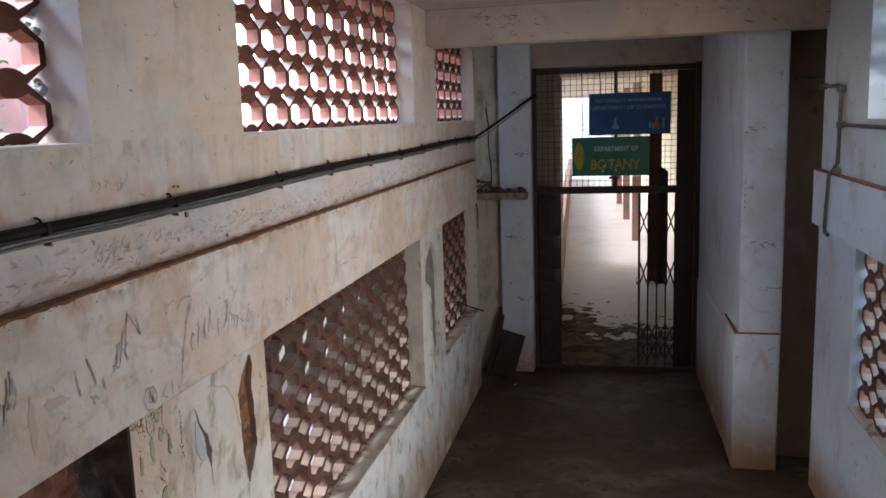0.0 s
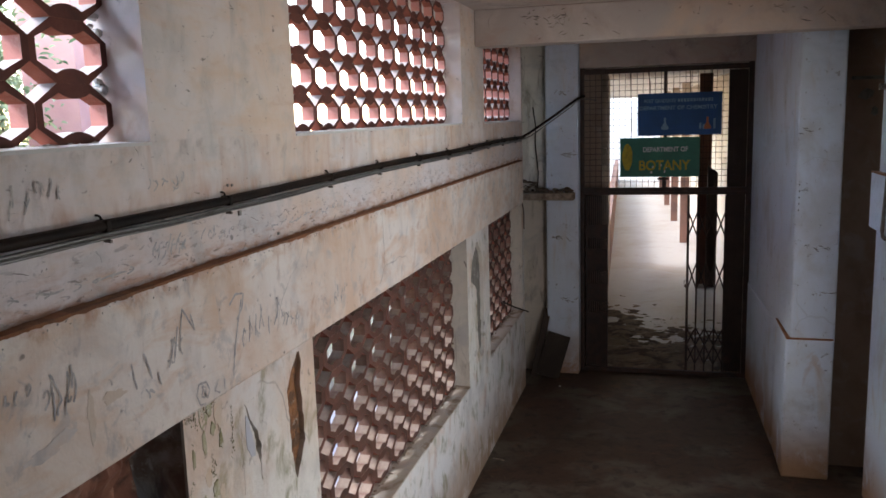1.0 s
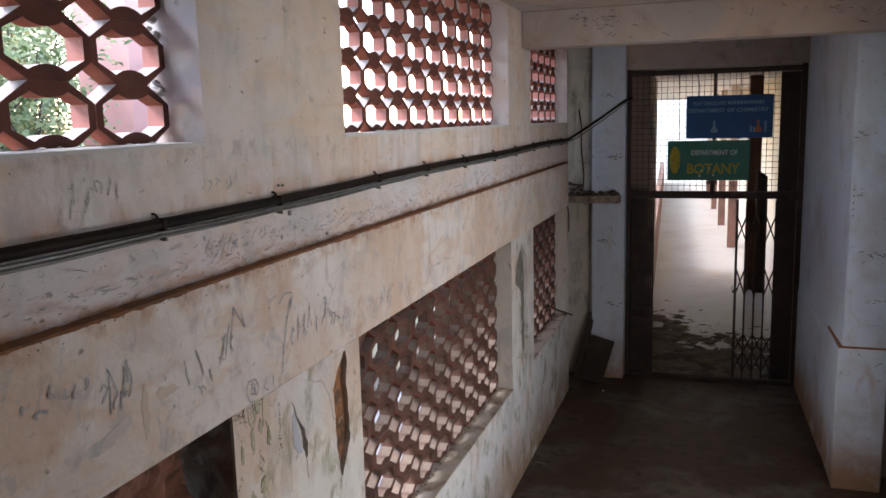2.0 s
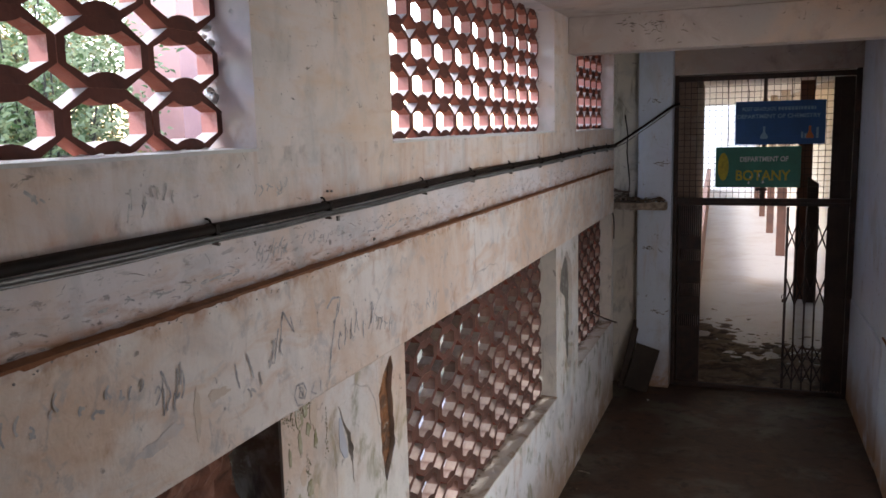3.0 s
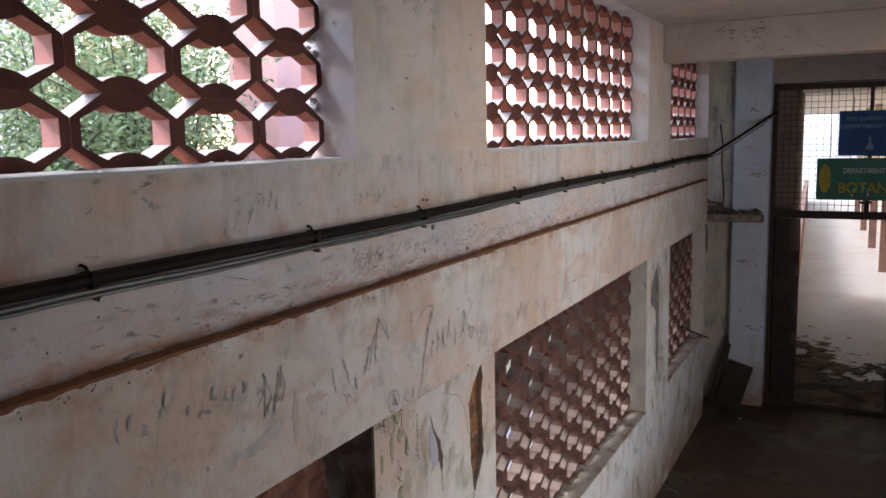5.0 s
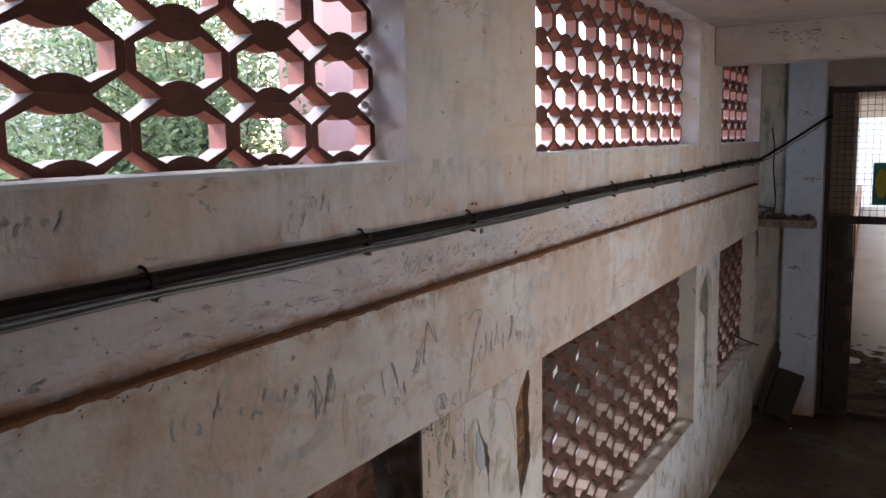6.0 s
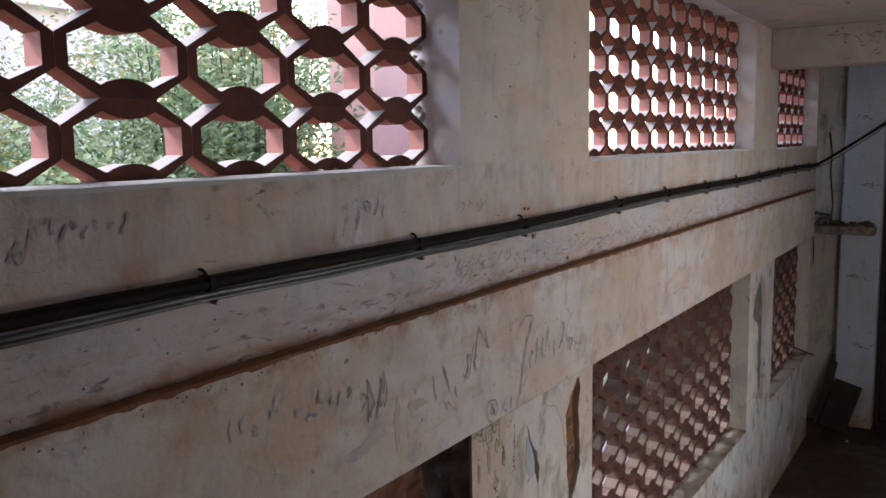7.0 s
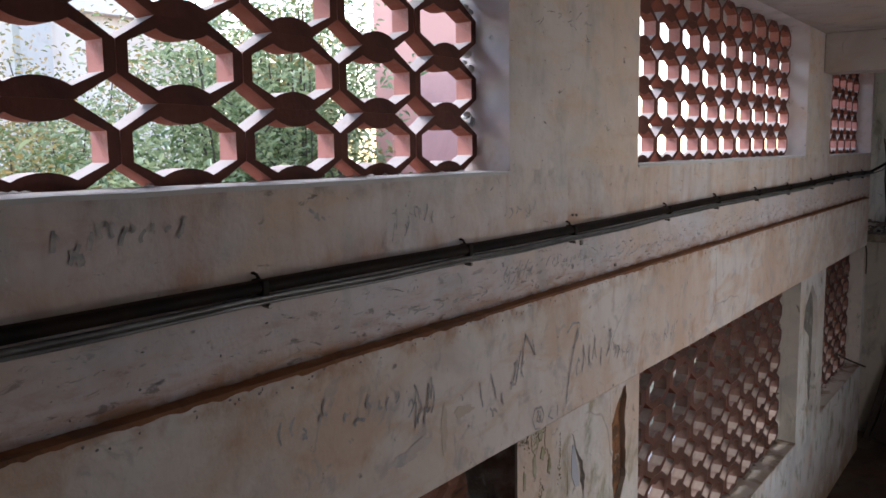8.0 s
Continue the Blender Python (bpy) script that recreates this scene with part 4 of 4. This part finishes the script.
def gate():
    root = thing("iron_gate", (1.33, GY, 0), "black iron gate with wire mesh top and folded lattice leaves", "gate")
    for name, a in (("frame_post", (0.492, 0.0, 0.532, 3.15)), ("frame_post", (2.10, 0.0, 2.15, 3.15)), ("top_bar", (0.532, 3.085, 2.10, 3.135)), ("transom", (0.532, 1.905, 2.10, 1.945)), ("top_track", (0.532, 1.872, 2.10, 1.9045)), ("bottom_track", (0.532, 0.001, 2.10, 0.045)), ("mullion", (1.312, 1.945, 1.342, 3.085))):
        bm = bmesh.new()
        box(bm, a[0], GY - 0.02, a[1], a[2], GY + 0.02, a[3], 0.003)
        part(name, bm, iron, root)
    bm = bmesh.new()
    for i in range(1, 27):
        x = 0.532 + 1.568 * i / 27
        box(bm, x - 0.0022, GY - 0.003, 1.945, x + 0.0022, GY + 0.003, 3.085)
    for i in range(1, 20):
        z = 1.945 + 1.14 * i / 20
        box(bm, 0.532, GY - 0.006, z - 0.0022, 2.10, GY, z + 0.0022)
    part("wire_mesh", bm, iron, root, "square wire mesh")

    def leaf(name, x0, x1, n, label):
        bm = bmesh.new()
        box(bm, x0 - 0.012, GY + 0.025, 0.03, x0 + 0.012, GY + 0.05, 1.86, 0.002)
        holder = part(name, bm, iron, root, label)
        step = (x1 - x0) / n
        for i in range(1, n + 1):
            bm = bmesh.new()
            x = x0 + step * i
            box(bm, x - 0.008, GY + 0.026, 0.03, x + 0.008, GY + 0.046, 1.86, 0.002)
            part("picket", bm, iron, holder)
        for za, zb in ((1.70, 1.44), (1.18, 0.90), (0.50, 0.32), (0.32, 0.12)):
            for i in range(n):
                for a, b in ((za, zb), (zb, za)):
                    bm = bmesh.new()
                    tube(bm, [(x0 + step * i, GY + 0.022, a), (x0 + step * (i + 1), GY + 0.022, b)], 0.0075, 5)
                    part("lattice_bar", bm, iron, holder)
        return holder

    leaf("folding_leaf", 1.565, 1.92, 4, "half-open folding lattice leaf")

    def stack(name, x0, x1, n, z1, label):
        bm = bmesh.new()
        box(bm, x0, GY + 0.03, 0.03, x0 + 0.014, GY + 0.075, z1, 0.002)
        holder = part(name, bm, iron, root, label)
        for i in range(1, n):
            x = x0 + (x1 - x0) * i / (n - 1)
            bm = bmesh.new()
            box(bm, x - 0.007, GY + 0.03, 0.03, x + 0.007, GY + 0.075, z1, 0.002)
            part("picket", bm, iron, holder)
        for za, zb in ((1.42, 1.55), (1.07, 1.30), (0.74, 0.93), (0.05, 0.62)):
            bm = bmesh.new()
            box(bm, x0, GY + 0.034, za, x1, GY + 0.070, zb, 0.003)
            part("lattice_pack", bm, iron, holder)
        return holder

    stack("folded_leaf", 0.54, 0.76, 12, 1.86, "tightly folded lattice leaf")
    bm = bmesh.new()
    box(bm, 1.925, GY + 0.03, 0.24, 2.10, GY + 0.07, 3.08, 0.003)
    part("side_panel", bm, dark_wood, root, "dark brown boarded side panel")
    stack("folded_leaf", 1.93, 2.09, 6, 0.24, "folded lattice leaf end")
    bm = bmesh.new()
    lump(bm, (1.55, GY + 0.01, 0.94), (0.022, 0.012, 0.03), 2)
    tube(bm, [(1.535, GY, 0.96), (1.535, GY, 0.99), (1.55, GY, 1.0), (1.565, GY, 0.99), (1.565, GY, 0.96)], 0.004, 6)
    part("padlock", bm, steel, root, "dull steel padlock")
    bm = bmesh.new()
    box(bm, 1.30, GY - 0.03, 1.945, 1.325, GY + 0.01, 2.06, 0.004)
    box(bm, 1.26, GY - 0.032, 2.02, 1.37, GY - 0.01, 2.045, 0.004)
    part("latch", bm, iron, root)
    return root


gate()


def lettering(words, x, y, z, size, width, material, parent, tilt=0.0):
    """Text standing on the face of a board, fitted to a width."""
    cu = bpy.data.curves.new("lettering", "FONT")
    cu.body, cu.size, cu.extrude, cu.offset = words, size, 0.0008, size * 0.022
    tmp = new("lettering", cu)
    bpy.context.view_layer.update()
    me = bpy.data.meshes.new_from_object(tmp.evaluated_get(bpy.context.evaluated_depsgraph_get()))
    bpy.data.objects.remove(tmp)
    w = max(v.co.x for v in me.vertices) - min(v.co.x for v in me.vertices)
    me.transform(Matrix.Translation((x, y, z)) @ Matrix.Rotation(tilt, 4, "Y") @ Matrix.Rotation(radians(90), 4, "X") @ Matrix.Diagonal((width / w, 1, 1, 1)))
    me.materials.clear()
    me.materials.append(material)
    ob = new("lettering", me)
    ob.parent = parent
    ob.matrix_parent_inverse = Matrix.Translation(-parent.location)
    return ob


def board(name, x0, x1, z0, z1, material, label, y, hang):
    root = thing(name, ((x0 + x1) / 2, y, z0), label, "sign board")
    bm = bmesh.new()
    box(bm, x0, y - 0.008, z0, x1, y + 0.008, z1, 0.003)
    part("panel", bm, material, root)
    for xa, xb in hang:
        bm = bmesh.new()
        tube(bm, [(xa, y, z1 - 0.01), (xa + (xb - xa) * 0.5 + 0.012, y + 0.006, z1 + 0.1), (xb, y + 0.012, 3.10)], 0.004, 6)
        part("hanging_wire", bm, iron, root)
    return root


SY = GY - 0.045
blue = board("blue_sign", 1.064, 1.858, 2.465, 2.875, sign_blue, "blue painted metal sign hanging on the gate mesh", SY, ((1.18, 1.16), (1.74, 1.76)))
lettering("DEPARTMENT OF CHEMISTRY", 1.078, SY - 0.0092, 2.715, 0.052, 0.735, letter_blue, blue)
lettering("POST GRADUATE", 1.125, SY - 0.0092, 2.785, 0.048, 0.30, letter_blue, blue)
r = random.Random(5)
x = 1.445
while x < 1.76:
    w = r.uniform(0.012, 0.024)
    bm = bmesh.new()
    box(bm, x, SY - 0.0095, 2.787, x + w, SY - 0.0080, 2.818)
    part("faded_word", bm, letter_blue, blue)
    x += w + 0.008
for x, m in ((1.325, letter_blue), (1.725, orange_paint)):
    bm = bmesh.new()
    prof = [(0.0, 0.115), (0.010, 0.115), (0.010, 0.065), (0.035, 0.02), (0.03, 0.0), (-0.03, 0.0), (-0.035, 0.02), (-0.010, 0.065), (-0.010, 0.115)]
    a = [bm.verts.new((x + u, SY - 0.0095, 2.52 + v)) for u, v in prof]
    b = [bm.verts.new((x + u, SY - 0.0080, 2.52 + v)) for u, v in prof]
    bm.faces.new(a)
    bm.faces.new(b[::-1])
    for i in range(len(a)):
        j = (i + 1) % len(a)
        bm.faces.new((a[i], a[j], b[j], b[i]))
    part("painted_flask", bm, m, blue)
for dx, h in ((-0.075, 0.06), (0.055, 0.10), (-0.045, 0.045)):
    bm = bmesh.new()
    box(bm, 1.725 + dx, SY - 0.0095, 2.52, 1.745 + dx, SY - 0.0080, 2.52 + h)
    part("painted_tube", bm, letter_blue, blue)

green = board("green_sign", 0.893, 1.660, 2.055, 2.445, sign_green, "green painted metal sign with yellow lettering", SY - 0.004, ((1.0, 0.99), (1.55, 1.56)))
lettering("DEPARTMENT OF", 1.115, SY - 0.0135, 2.305, 0.066, 0.43, letter_white, green)
lettering("BOTANY", 1.075, SY - 0.0135, 2.125, 0.135, 0.49, letter_yellow, green)
bm = bmesh.new()
oval = [(0.965 + 0.05 * math.cos(k * math.pi / 10), 2.255 + 0.135 * math.sin(k * math.pi / 10)) for k in range(20)]
a = [bm.verts.new((u, SY - 0.0135, v)) for u, v in oval]
b = [bm.verts.new((u, SY - 0.0120, v)) for u, v in oval]
bm.faces.new(a)
bm.faces.new(b[::-1])
for i in range(20):
    bm.faces.new((a[i], a[(i + 1) % 20], b[(i + 1) % 20], b[i]))
part("painted_leaf", bm, letter_yellow, green, "faded yellow leaf emblem")
for x, z in ((1.20, 2.10), (1.215, 2.15), (1.33, 2.11), (1.345, 2.16), (1.29, 2.17)):
    bm = bmesh.new()
    lump(bm, (x, SY - 0.013, z), (0.014, 0.002, 0.022), x * 9)
    part("paint_flake", bm, letter_white, green)


# ---- shelf with rubble, leaning boards, bits on the floor ----
shelf = thing("concrete_shelf", (0.16, 8.25, 1.85), "rough broken concrete ledge under heaped rubble", "ledge")
bm = bmesh.new()
box(bm, -0.10, 8.16, 1.848, 0.455, 8.40, 1.92, 0.008)
for v in bm.verts:
    v.co += Vector((0, 0.02 * noise.noise(v.co * 15), 0.012 * noise.noise(v.co * 11)))
part("slab", bm, rubble_stone, shelf)
bm = bmesh.new()
r = random.Random(3)
for i in range(110):
    x = r.uniform(-0.08, 0.44)
    h = 0.11 if x < 0.08 else 0.035
    s = r.uniform(0.008, 0.030)
    lump(bm, (x, r.uniform(8.18, 8.38), 1.925 + r.uniform(0, h)), (s * 1.5, s, s * 0.6), i * 1.3)
tagged(mesh_object("rubble", bm, dark_rubble), "heap of mortar chips and dust on the ledge", "rubble", kind="stuff")

wr = thing("hanging_wire", (0.06, 8.39, 2.2), "thin black wire hanging down the stained wall", "wire")
bm = bmesh.new()
tube(bm, [(0.02, 8.385, 2.78), (0.045, 8.39, 2.6), (0.04, 8.388, 2.4), (0.07, 8.39, 2.1), (0.06, 8.36, 1.95)], 0.006, 6)
part("strand", bm, black, wr)
lw = thing("loose_wire", (0.0, 7.80, 1.8), "thin black wire hanging from the band over the screen", "wire")
bm = bmesh.new()
tube(bm, [(0.002, 7.70, 1.90), (0.012, 7.73, 1.86), (0.010, 7.80, 1.80), (0.006, 7.84, 1.74), (0.004, 7.845, 1.60)], 0.005, 6)
part("strand", bm, black, lw)
b1 = thing("leaning_board", (0.2, 8.24, 0), "old brown board leaning on the pillar", "board")
bm = bmesh.new()
box(bm, -0.12, -0.012, 0, 0.12, 0.012, 0.46, 0.004)
bm.transform(Matrix.Translation((0.175, 8.13, 0.012)) @ Matrix.Rotation(radians(-14), 4, "X") @ Matrix.Rotation(radians(15), 4, "Y"))
part("plank", bm, board_brown, b1)
b2 = thing("dark_plank", (0.06, 8.2, 0), "narrow black plank leaning in the corner", "board")
bm = bmesh.new()
box(bm, -0.035, -0.012, 0, 0.035, 0.012, 0.72, 0.004)
bm.transform(Matrix.Translation((0.03, 8.16, 0.004)) @ Matrix.Rotation(radians(-14), 4, "X") @ Matrix.Rotation(radians(11), 4, "Y"))
part("plank", bm, dark_wood, b2)
st = thing("stick", (-0.02, 7.5, 0.8), "thin dark stick lying across the dusty sill", "stick")
bm = bmesh.new()
tube(bm, [(-0.10, 7.24, 1.0), (-0.03, 7.5, 0.89), (0.055, 7.72, 0.80)], 0.008, 6)
part("rod", bm, dark_wood, st)

r = random.Random(11)
bm = bmesh.new()
for i in range(70):
    s = r.uniform(0.003, 0.010)
    lump(bm, (r.choice((r.uniform(0.0, 0.25), r.uniform(0.1, 2.1))), r.uniform(5.0, 8.3), s * 0.4), (s, s * 1.3, s * 0.6), i)
tagged(mesh_object("floor_grit", bm, earth), "small chips and grit scattered on the floor", "grit", kind="stuff")
bm = bmesh.new()
lump(bm, (0.342, 7.859, 0.008), (0.018, 0.014, 0.010), 3)
tagged(mesh_object("paper_scrap", bm, sill_white), "small white crumpled scrap on the floor", "scrap")
bm = bmesh.new()
tube(bm, [(0.045, 6.02, 0.006), (0.09, 6.01, 0.008), (0.135, 5.995, 0.006)], 0.006, 6)
tagged(mesh_object("twig", bm, rubble_stone), "short pale twig on the floor", "twig")

# ---- pipes on the right wall ----
wp = thing("water_pipe", (2.68, 5.4, 1.9), "dirty galvanised water pipe on the white wall", "pipe")
for name, pts in (("riser", [(2.675, 5.86, 2.815), (2.675, 5.44, 2.81), (2.675, 5.40, 2.78), (2.675, 5.42, 2.34), (2.635, 5.45, 2.26), (2.632, 5.49, 1.93), (2.632, 5.47, 1.905), (2.632, 5.40, 1.895)]), ("branch", [(2.675, 5.40, 2.573), (2.675, 5.0, 2.573), (2.675, 2.0, 2.58)])):
    bm = bmesh.new()
    tube(bm, pts, 0.012, 8)
    part(name, bm, steel, wp, smooth=True)
for y, z in ((5.86, 2.815), (5.41, 2.79), (5.40, 2.573), (5.44, 2.29)):
    bm = bmesh.new()
    box(bm, 2.655, y - 0.02, z - 0.02, 2.70, y + 0.02, z + 0.02, 0.006)
    part("fitting", bm, render_grey, wp, "rusted fitting")
bm = bmesh.new()
box(bm, 2.60, 6.405, 2.88, 2.80, 6.424, 2.905, 0.003)
lump(bm, (2.70, 6.42, 2.78), (0.06, 0.012, 0.045), 4)
lump(bm, (2.76, 6.42, 2.66), (0.03, 0.01, 0.05), 6)
part("broken_patch", bm, render_grey, recess, "broken dark patch")


# ---- corridor beyond the gate: runs slightly aside ----
SKEW = -0.049


def fx(x, y):
    return x + SKEW * (y - 8.45)


def skewed(bm):
    for v in bm.verts:
        v.co.x = fx(v.co.x, v.co.y)
    return bm


bm = bmesh.new()
box(bm, 0.55, 8.62, -0.3, 3.2, 34, -0.012)
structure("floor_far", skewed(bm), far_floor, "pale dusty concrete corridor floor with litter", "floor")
bm = bmesh.new()
box(bm, -0.2, 8.81, 3.25, 3.2, 34, 3.42)
structure("ceiling_far", skewed(bm), pale_wall, "pale corridor ceiling slab", "ceiling")
bm = bmesh.new()
box(bm, 0.56, 14.0, -0.012, 0.70, 34, 0.80)
structure("parapet", skewed(bm), dado, "low reddish brown parapet along the corridor", "parapet")
bm = bmesh.new()
box(bm, 0.45, 8.66, -0.3, 0.70, 13.99, 3.25)
structure("wall_far_left", skewed(bm), brown_plaster, "brown plaster wall just beyond the gate", "wall")
bm = bmesh.new()
box(bm, 2.5, 8.81, -0.012, 2.7, 34, 3.25)
structure("wall_far_right", skewed(bm), tan_wall, "tan plaster corridor wall", "wall")
pillars = []
for y, w, top in ((13.2, 0.20, True), (17.4, 0.17, True), (20.9, 0.16, True), (24.5, 0.15, True), (28.0, 0.15, True)):
    p = thing("corridor_pillar", (fx(2.15, y), y, -0.012), "slim corridor pillar with brown painted dado", "pillar", "pillars along the corridor")
    x = fx(2.15, y)
    bm = bmesh.new()
    box(bm, x - w / 2, y, -0.012, x + w / 2, y + w, 1.35, 0.006)
    part("dado", bm, dado, p, "brown painted lower part")
    bm = bmesh.new()
    box(bm, x - w / 2 + 0.004, y + 0.004, 1.35, x + w / 2 - 0.004, y + w - 0.004, 3.25, 0.006)
    part("shaft", bm, dado if y < 14 else tan_wall, p)
bm = bmesh.new()
box(bm, 1.95, 13.0, -0.012, 2.10, 13.05, 1.86, 0.004)
for v in bm.verts:
    if v.co.z > 1.8 and v.co.x > 2.05:
        v.co.z -= 0.10
door = tagged(mesh_object("dark_shutter", bm, dark_wood), "dark wooden shutter board standing by a pillar", "shutter")

# trodden soil with a ragged edge; its dark sheet also paints the roof's shade
bm = bmesh.new()
grid = []
for i in range(111):
    row = []
    for j in range(57):
        y, u = 8.63 + 3.6 * i / 110, j / 56
        d = 0.95 - (y - 8.63) / (1.5 + 1.6 * (1 - u) ** 3) + 0.8 * noise.noise(Vector((u * 4, y * 2.2, 2))) + 0.7 * noise.noise(Vector((u * 11, y * 8, 6))) + 0.35 * noise.noise(Vector((u * 31, y * 21, 9)))
        row.append(bm.verts.new((fx(0.71 + 1.72 * u, y), y, -0.022 + min(0.020, max(0.0, 0.010 + 0.014 * d)))))
    grid.append(row)
for a, b in zip(grid, grid[1:]):
    for j in range(56):
        bm.faces.new((a[j], a[j + 1], b[j + 1], b[j]))
tagged(mesh_object("soil_layer", bm, soil, smooth=True), "dark brown trodden soil that also paints roof shade on the corridor floor", "soil", kind="stuff")

# clods crowd near the gate, partly to darken the floor for roof shade
r = random.Random(21)
bm = bmesh.new()
for i in range(260):
    y = 8.7 + r.random() ** 1.6 * 2.3
    clump = noise.noise(Vector((y * 1.7, i * 0.01, 4)))
    x = fx(0.75 + 1.45 * min(max(r.gauss(0.5 + 0.3 * clump, 0.3), 0), 1), y)
    s = r.choice((0.006, 0.009, 0.012, 0.02, 0.03, 0.045)) * r.uniform(0.7, 1.3)
    lump(bm, (x, y, -0.012), (s * r.uniform(0.8, 2.6), s * r.uniform(0.6, 1.4), s * 0.22), i * 0.7)
tagged(mesh_object("litter", bm, earth), "dark clods and dry litter on the corridor floor", "litter", kind="stuff")

# ---- outside ----
# unseen slab, added to keep sky light off the lower screens
bm = bmesh.new()
box(bm, -0.95, -3.0, 2.10, -0.164, 8.4, 2.19, 0.01)
structure("sunshade", bm, dark_slab_concrete, "unseen concrete slab added to shade the lower screens", "sunshade")
bm = bmesh.new()
box(bm, -150, -150, -0.9, 150, 150, -0.35)
structure("ground", bm, earth, "bare brown earth", "ground")


# added apron: its pale colour makes bright slits in the lower screens
bm = bmesh.new()
box(bm, -2.0, -6.0, -0.36, -0.222, 8.4, -0.30)
structure("pavement", bm, pale_wall, "pale cement apron added so the lower screen slits show bright", "pavement")


def far_building(name, x0, y0, x1, y1, z1, material, label, bays, face):
    root = thing(name, ((x0 + x1) / 2, (y0 + y1) / 2, -0.35), label, "building")
    bm = bmesh.new()
    box(bm, x0, y0, -0.4, x1, y1, z1)
    part("wall", bm, material, root)
    bm = bmesh.new()
    box(bm, x0 - 0.2, y0 - 0.2, z1, x1 + 0.2, y1 + 0.2, z1 + 0.2)
    part("roof", bm, pale_wall, root)
    for k in range(bays):
        y = y0 + (y1 - y0) * (k + 0.5) / bays
        bm = bmesh.new()
        box(bm, x1, y - 0.2, -0.4, x1 + 0.18, y + 0.2, z1)
        part("pilaster", bm, face, root)
    return root


far_building("pink_building", -3.5, 5.38, -3.0, 8.6, 6.0, pink_wall, "pink painted building wing beyond the screens", 0, pink_wall)
far_building("pale_building", -13.0, -8.0, -9.2, 8.0, 4.6, pale_wall, "pale beige building behind the shrubs", 3, sill_white)
far_building("end_building", -2.5, 36.0, 6.0, 40.0, 7.0, pale_wall, "pale building at the end of the corridor", 2, tan_wall)


def shrub(x, y, h, spread, n, seed, leaves, label):
    r = random.Random(seed)
    root = thing("shrub", (x, y, -0.35), label, "shrub", "shrubs outside the screens")
    bm = bmesh.new()
    tips = []
    for k in range(7):
        a = r.uniform(0, 6.28)
        pts = [(x + r.uniform(-0.05, 0.05), y + r.uniform(-0.05, 0.05), -0.36)]
        for s in range(1, 6):
            t = s / 5
            pts.append((x + math.cos(a) * spread * t * r.uniform(0.6, 1.0), y + math.sin(a) * spread * t * r.uniform(0.6, 1.0), -0.35 + h * t * r.uniform(0.8, 1.05)))
            tips.append(pts[-1])
        tube(bm, pts, [0.03, 0.025, 0.02, 0.014, 0.009, 0.005], 6)
        for q in range(3):
            b = Vector(pts[r.randint(2, 4)])
            e = b + Vector((r.uniform(-0.6, 0.6), r.uniform(-0.6, 0.6), r.uniform(0.1, 0.6)))
            tube(bm, [b, (b + e) / 2 + Vector((0.03, 0.02, 0.02)), e], [0.01, 0.007, 0.003], 5)
            tips += [tuple(e), tuple((b + e) / 2)]
    part("stem", bm, bark, root)
    verts, faces = [], []
    for i in range(int(n * 2.4)):
        c = Vector(r.choice(tips)) + Vector((r.gauss(0, 0.2), r.gauss(0, 0.2), r.gauss(0, 0.2)))
        L, W = r.uniform(0.03, 0.075), r.uniform(0.009, 0.018)
        m = Euler((r.uniform(-0.9, 0.9), r.uniform(-0.7, 0.7), r.uniform(0, 6.28))).to_matrix()
        k = len(verts)
        for q in ((0, 0, 0), (W, L * 0.35, 0.006), (W * 0.7, L * 0.72, 0.003), (0, L, -0.012), (-W * 0.7, L * 0.72, 0.003), (-W, L * 0.35, 0.006)):
            verts.append(c + m @ Vector(q))
        faces += [(k, k + 1, k + 2, k + 3), (k, k + 3, k + 4, k + 5)]
    me = bpy.data.meshes.new("crown")
    me.from_pydata(verts, [], faces)
    me.materials.append(leaves)
    crown = new("crown", me)
    crown.parent = root
    crown.matrix_parent_inverse = Matrix.Translation(-root.location)
    return root


GREEN_L, DRY_L = "leafy green shrub growing outside the screens", "shrub with yellowing leaves outside the screens"
for x, y, h, sp, n, sd, lv in ((-2.3, 1.2, 2.7, 0.9, 4200, 1, leaf_green), (-2.9, 2.3, 2.95, 0.9, 4200, 2, leaf_green), (-3.8, 3.4, 3.3, 0.7, 3600, 3, leaf_green), (-4.2, 1.7, 3.0, 1.1, 4200, 4, leaf_dry), (-5.4, 3.6, 3.4, 1.1, 4200, 5, leaf_green), (-6.4, 4.6, 3.9, 1.1, 4000, 6, leaf_dry), (-2.0, 0.2, 3.3, 0.8, 3000, 7, leaf_green), (-2.9, 3.4, 3.9, 0.45, 4600, 8, leaf_green), (-4.0, 4.5, 4.2, 0.5, 4200, 9, leaf_green), (-4.9, 5.5, 4.6, 0.6, 4200, 10, leaf_dry), (-2.6, 3.72, 3.9, 0.3, 3000, 11, leaf_green), (-3.6, 4.65, 4.2, 0.3, 3000, 12, leaf_dry), (-4.4, 5.7, 4.4, 0.45, 4200, 13, leaf_green)):
    shrub(x, y, h, sp, n, sd, lv, GREEN_L if lv is leaf_green else DRY_L)
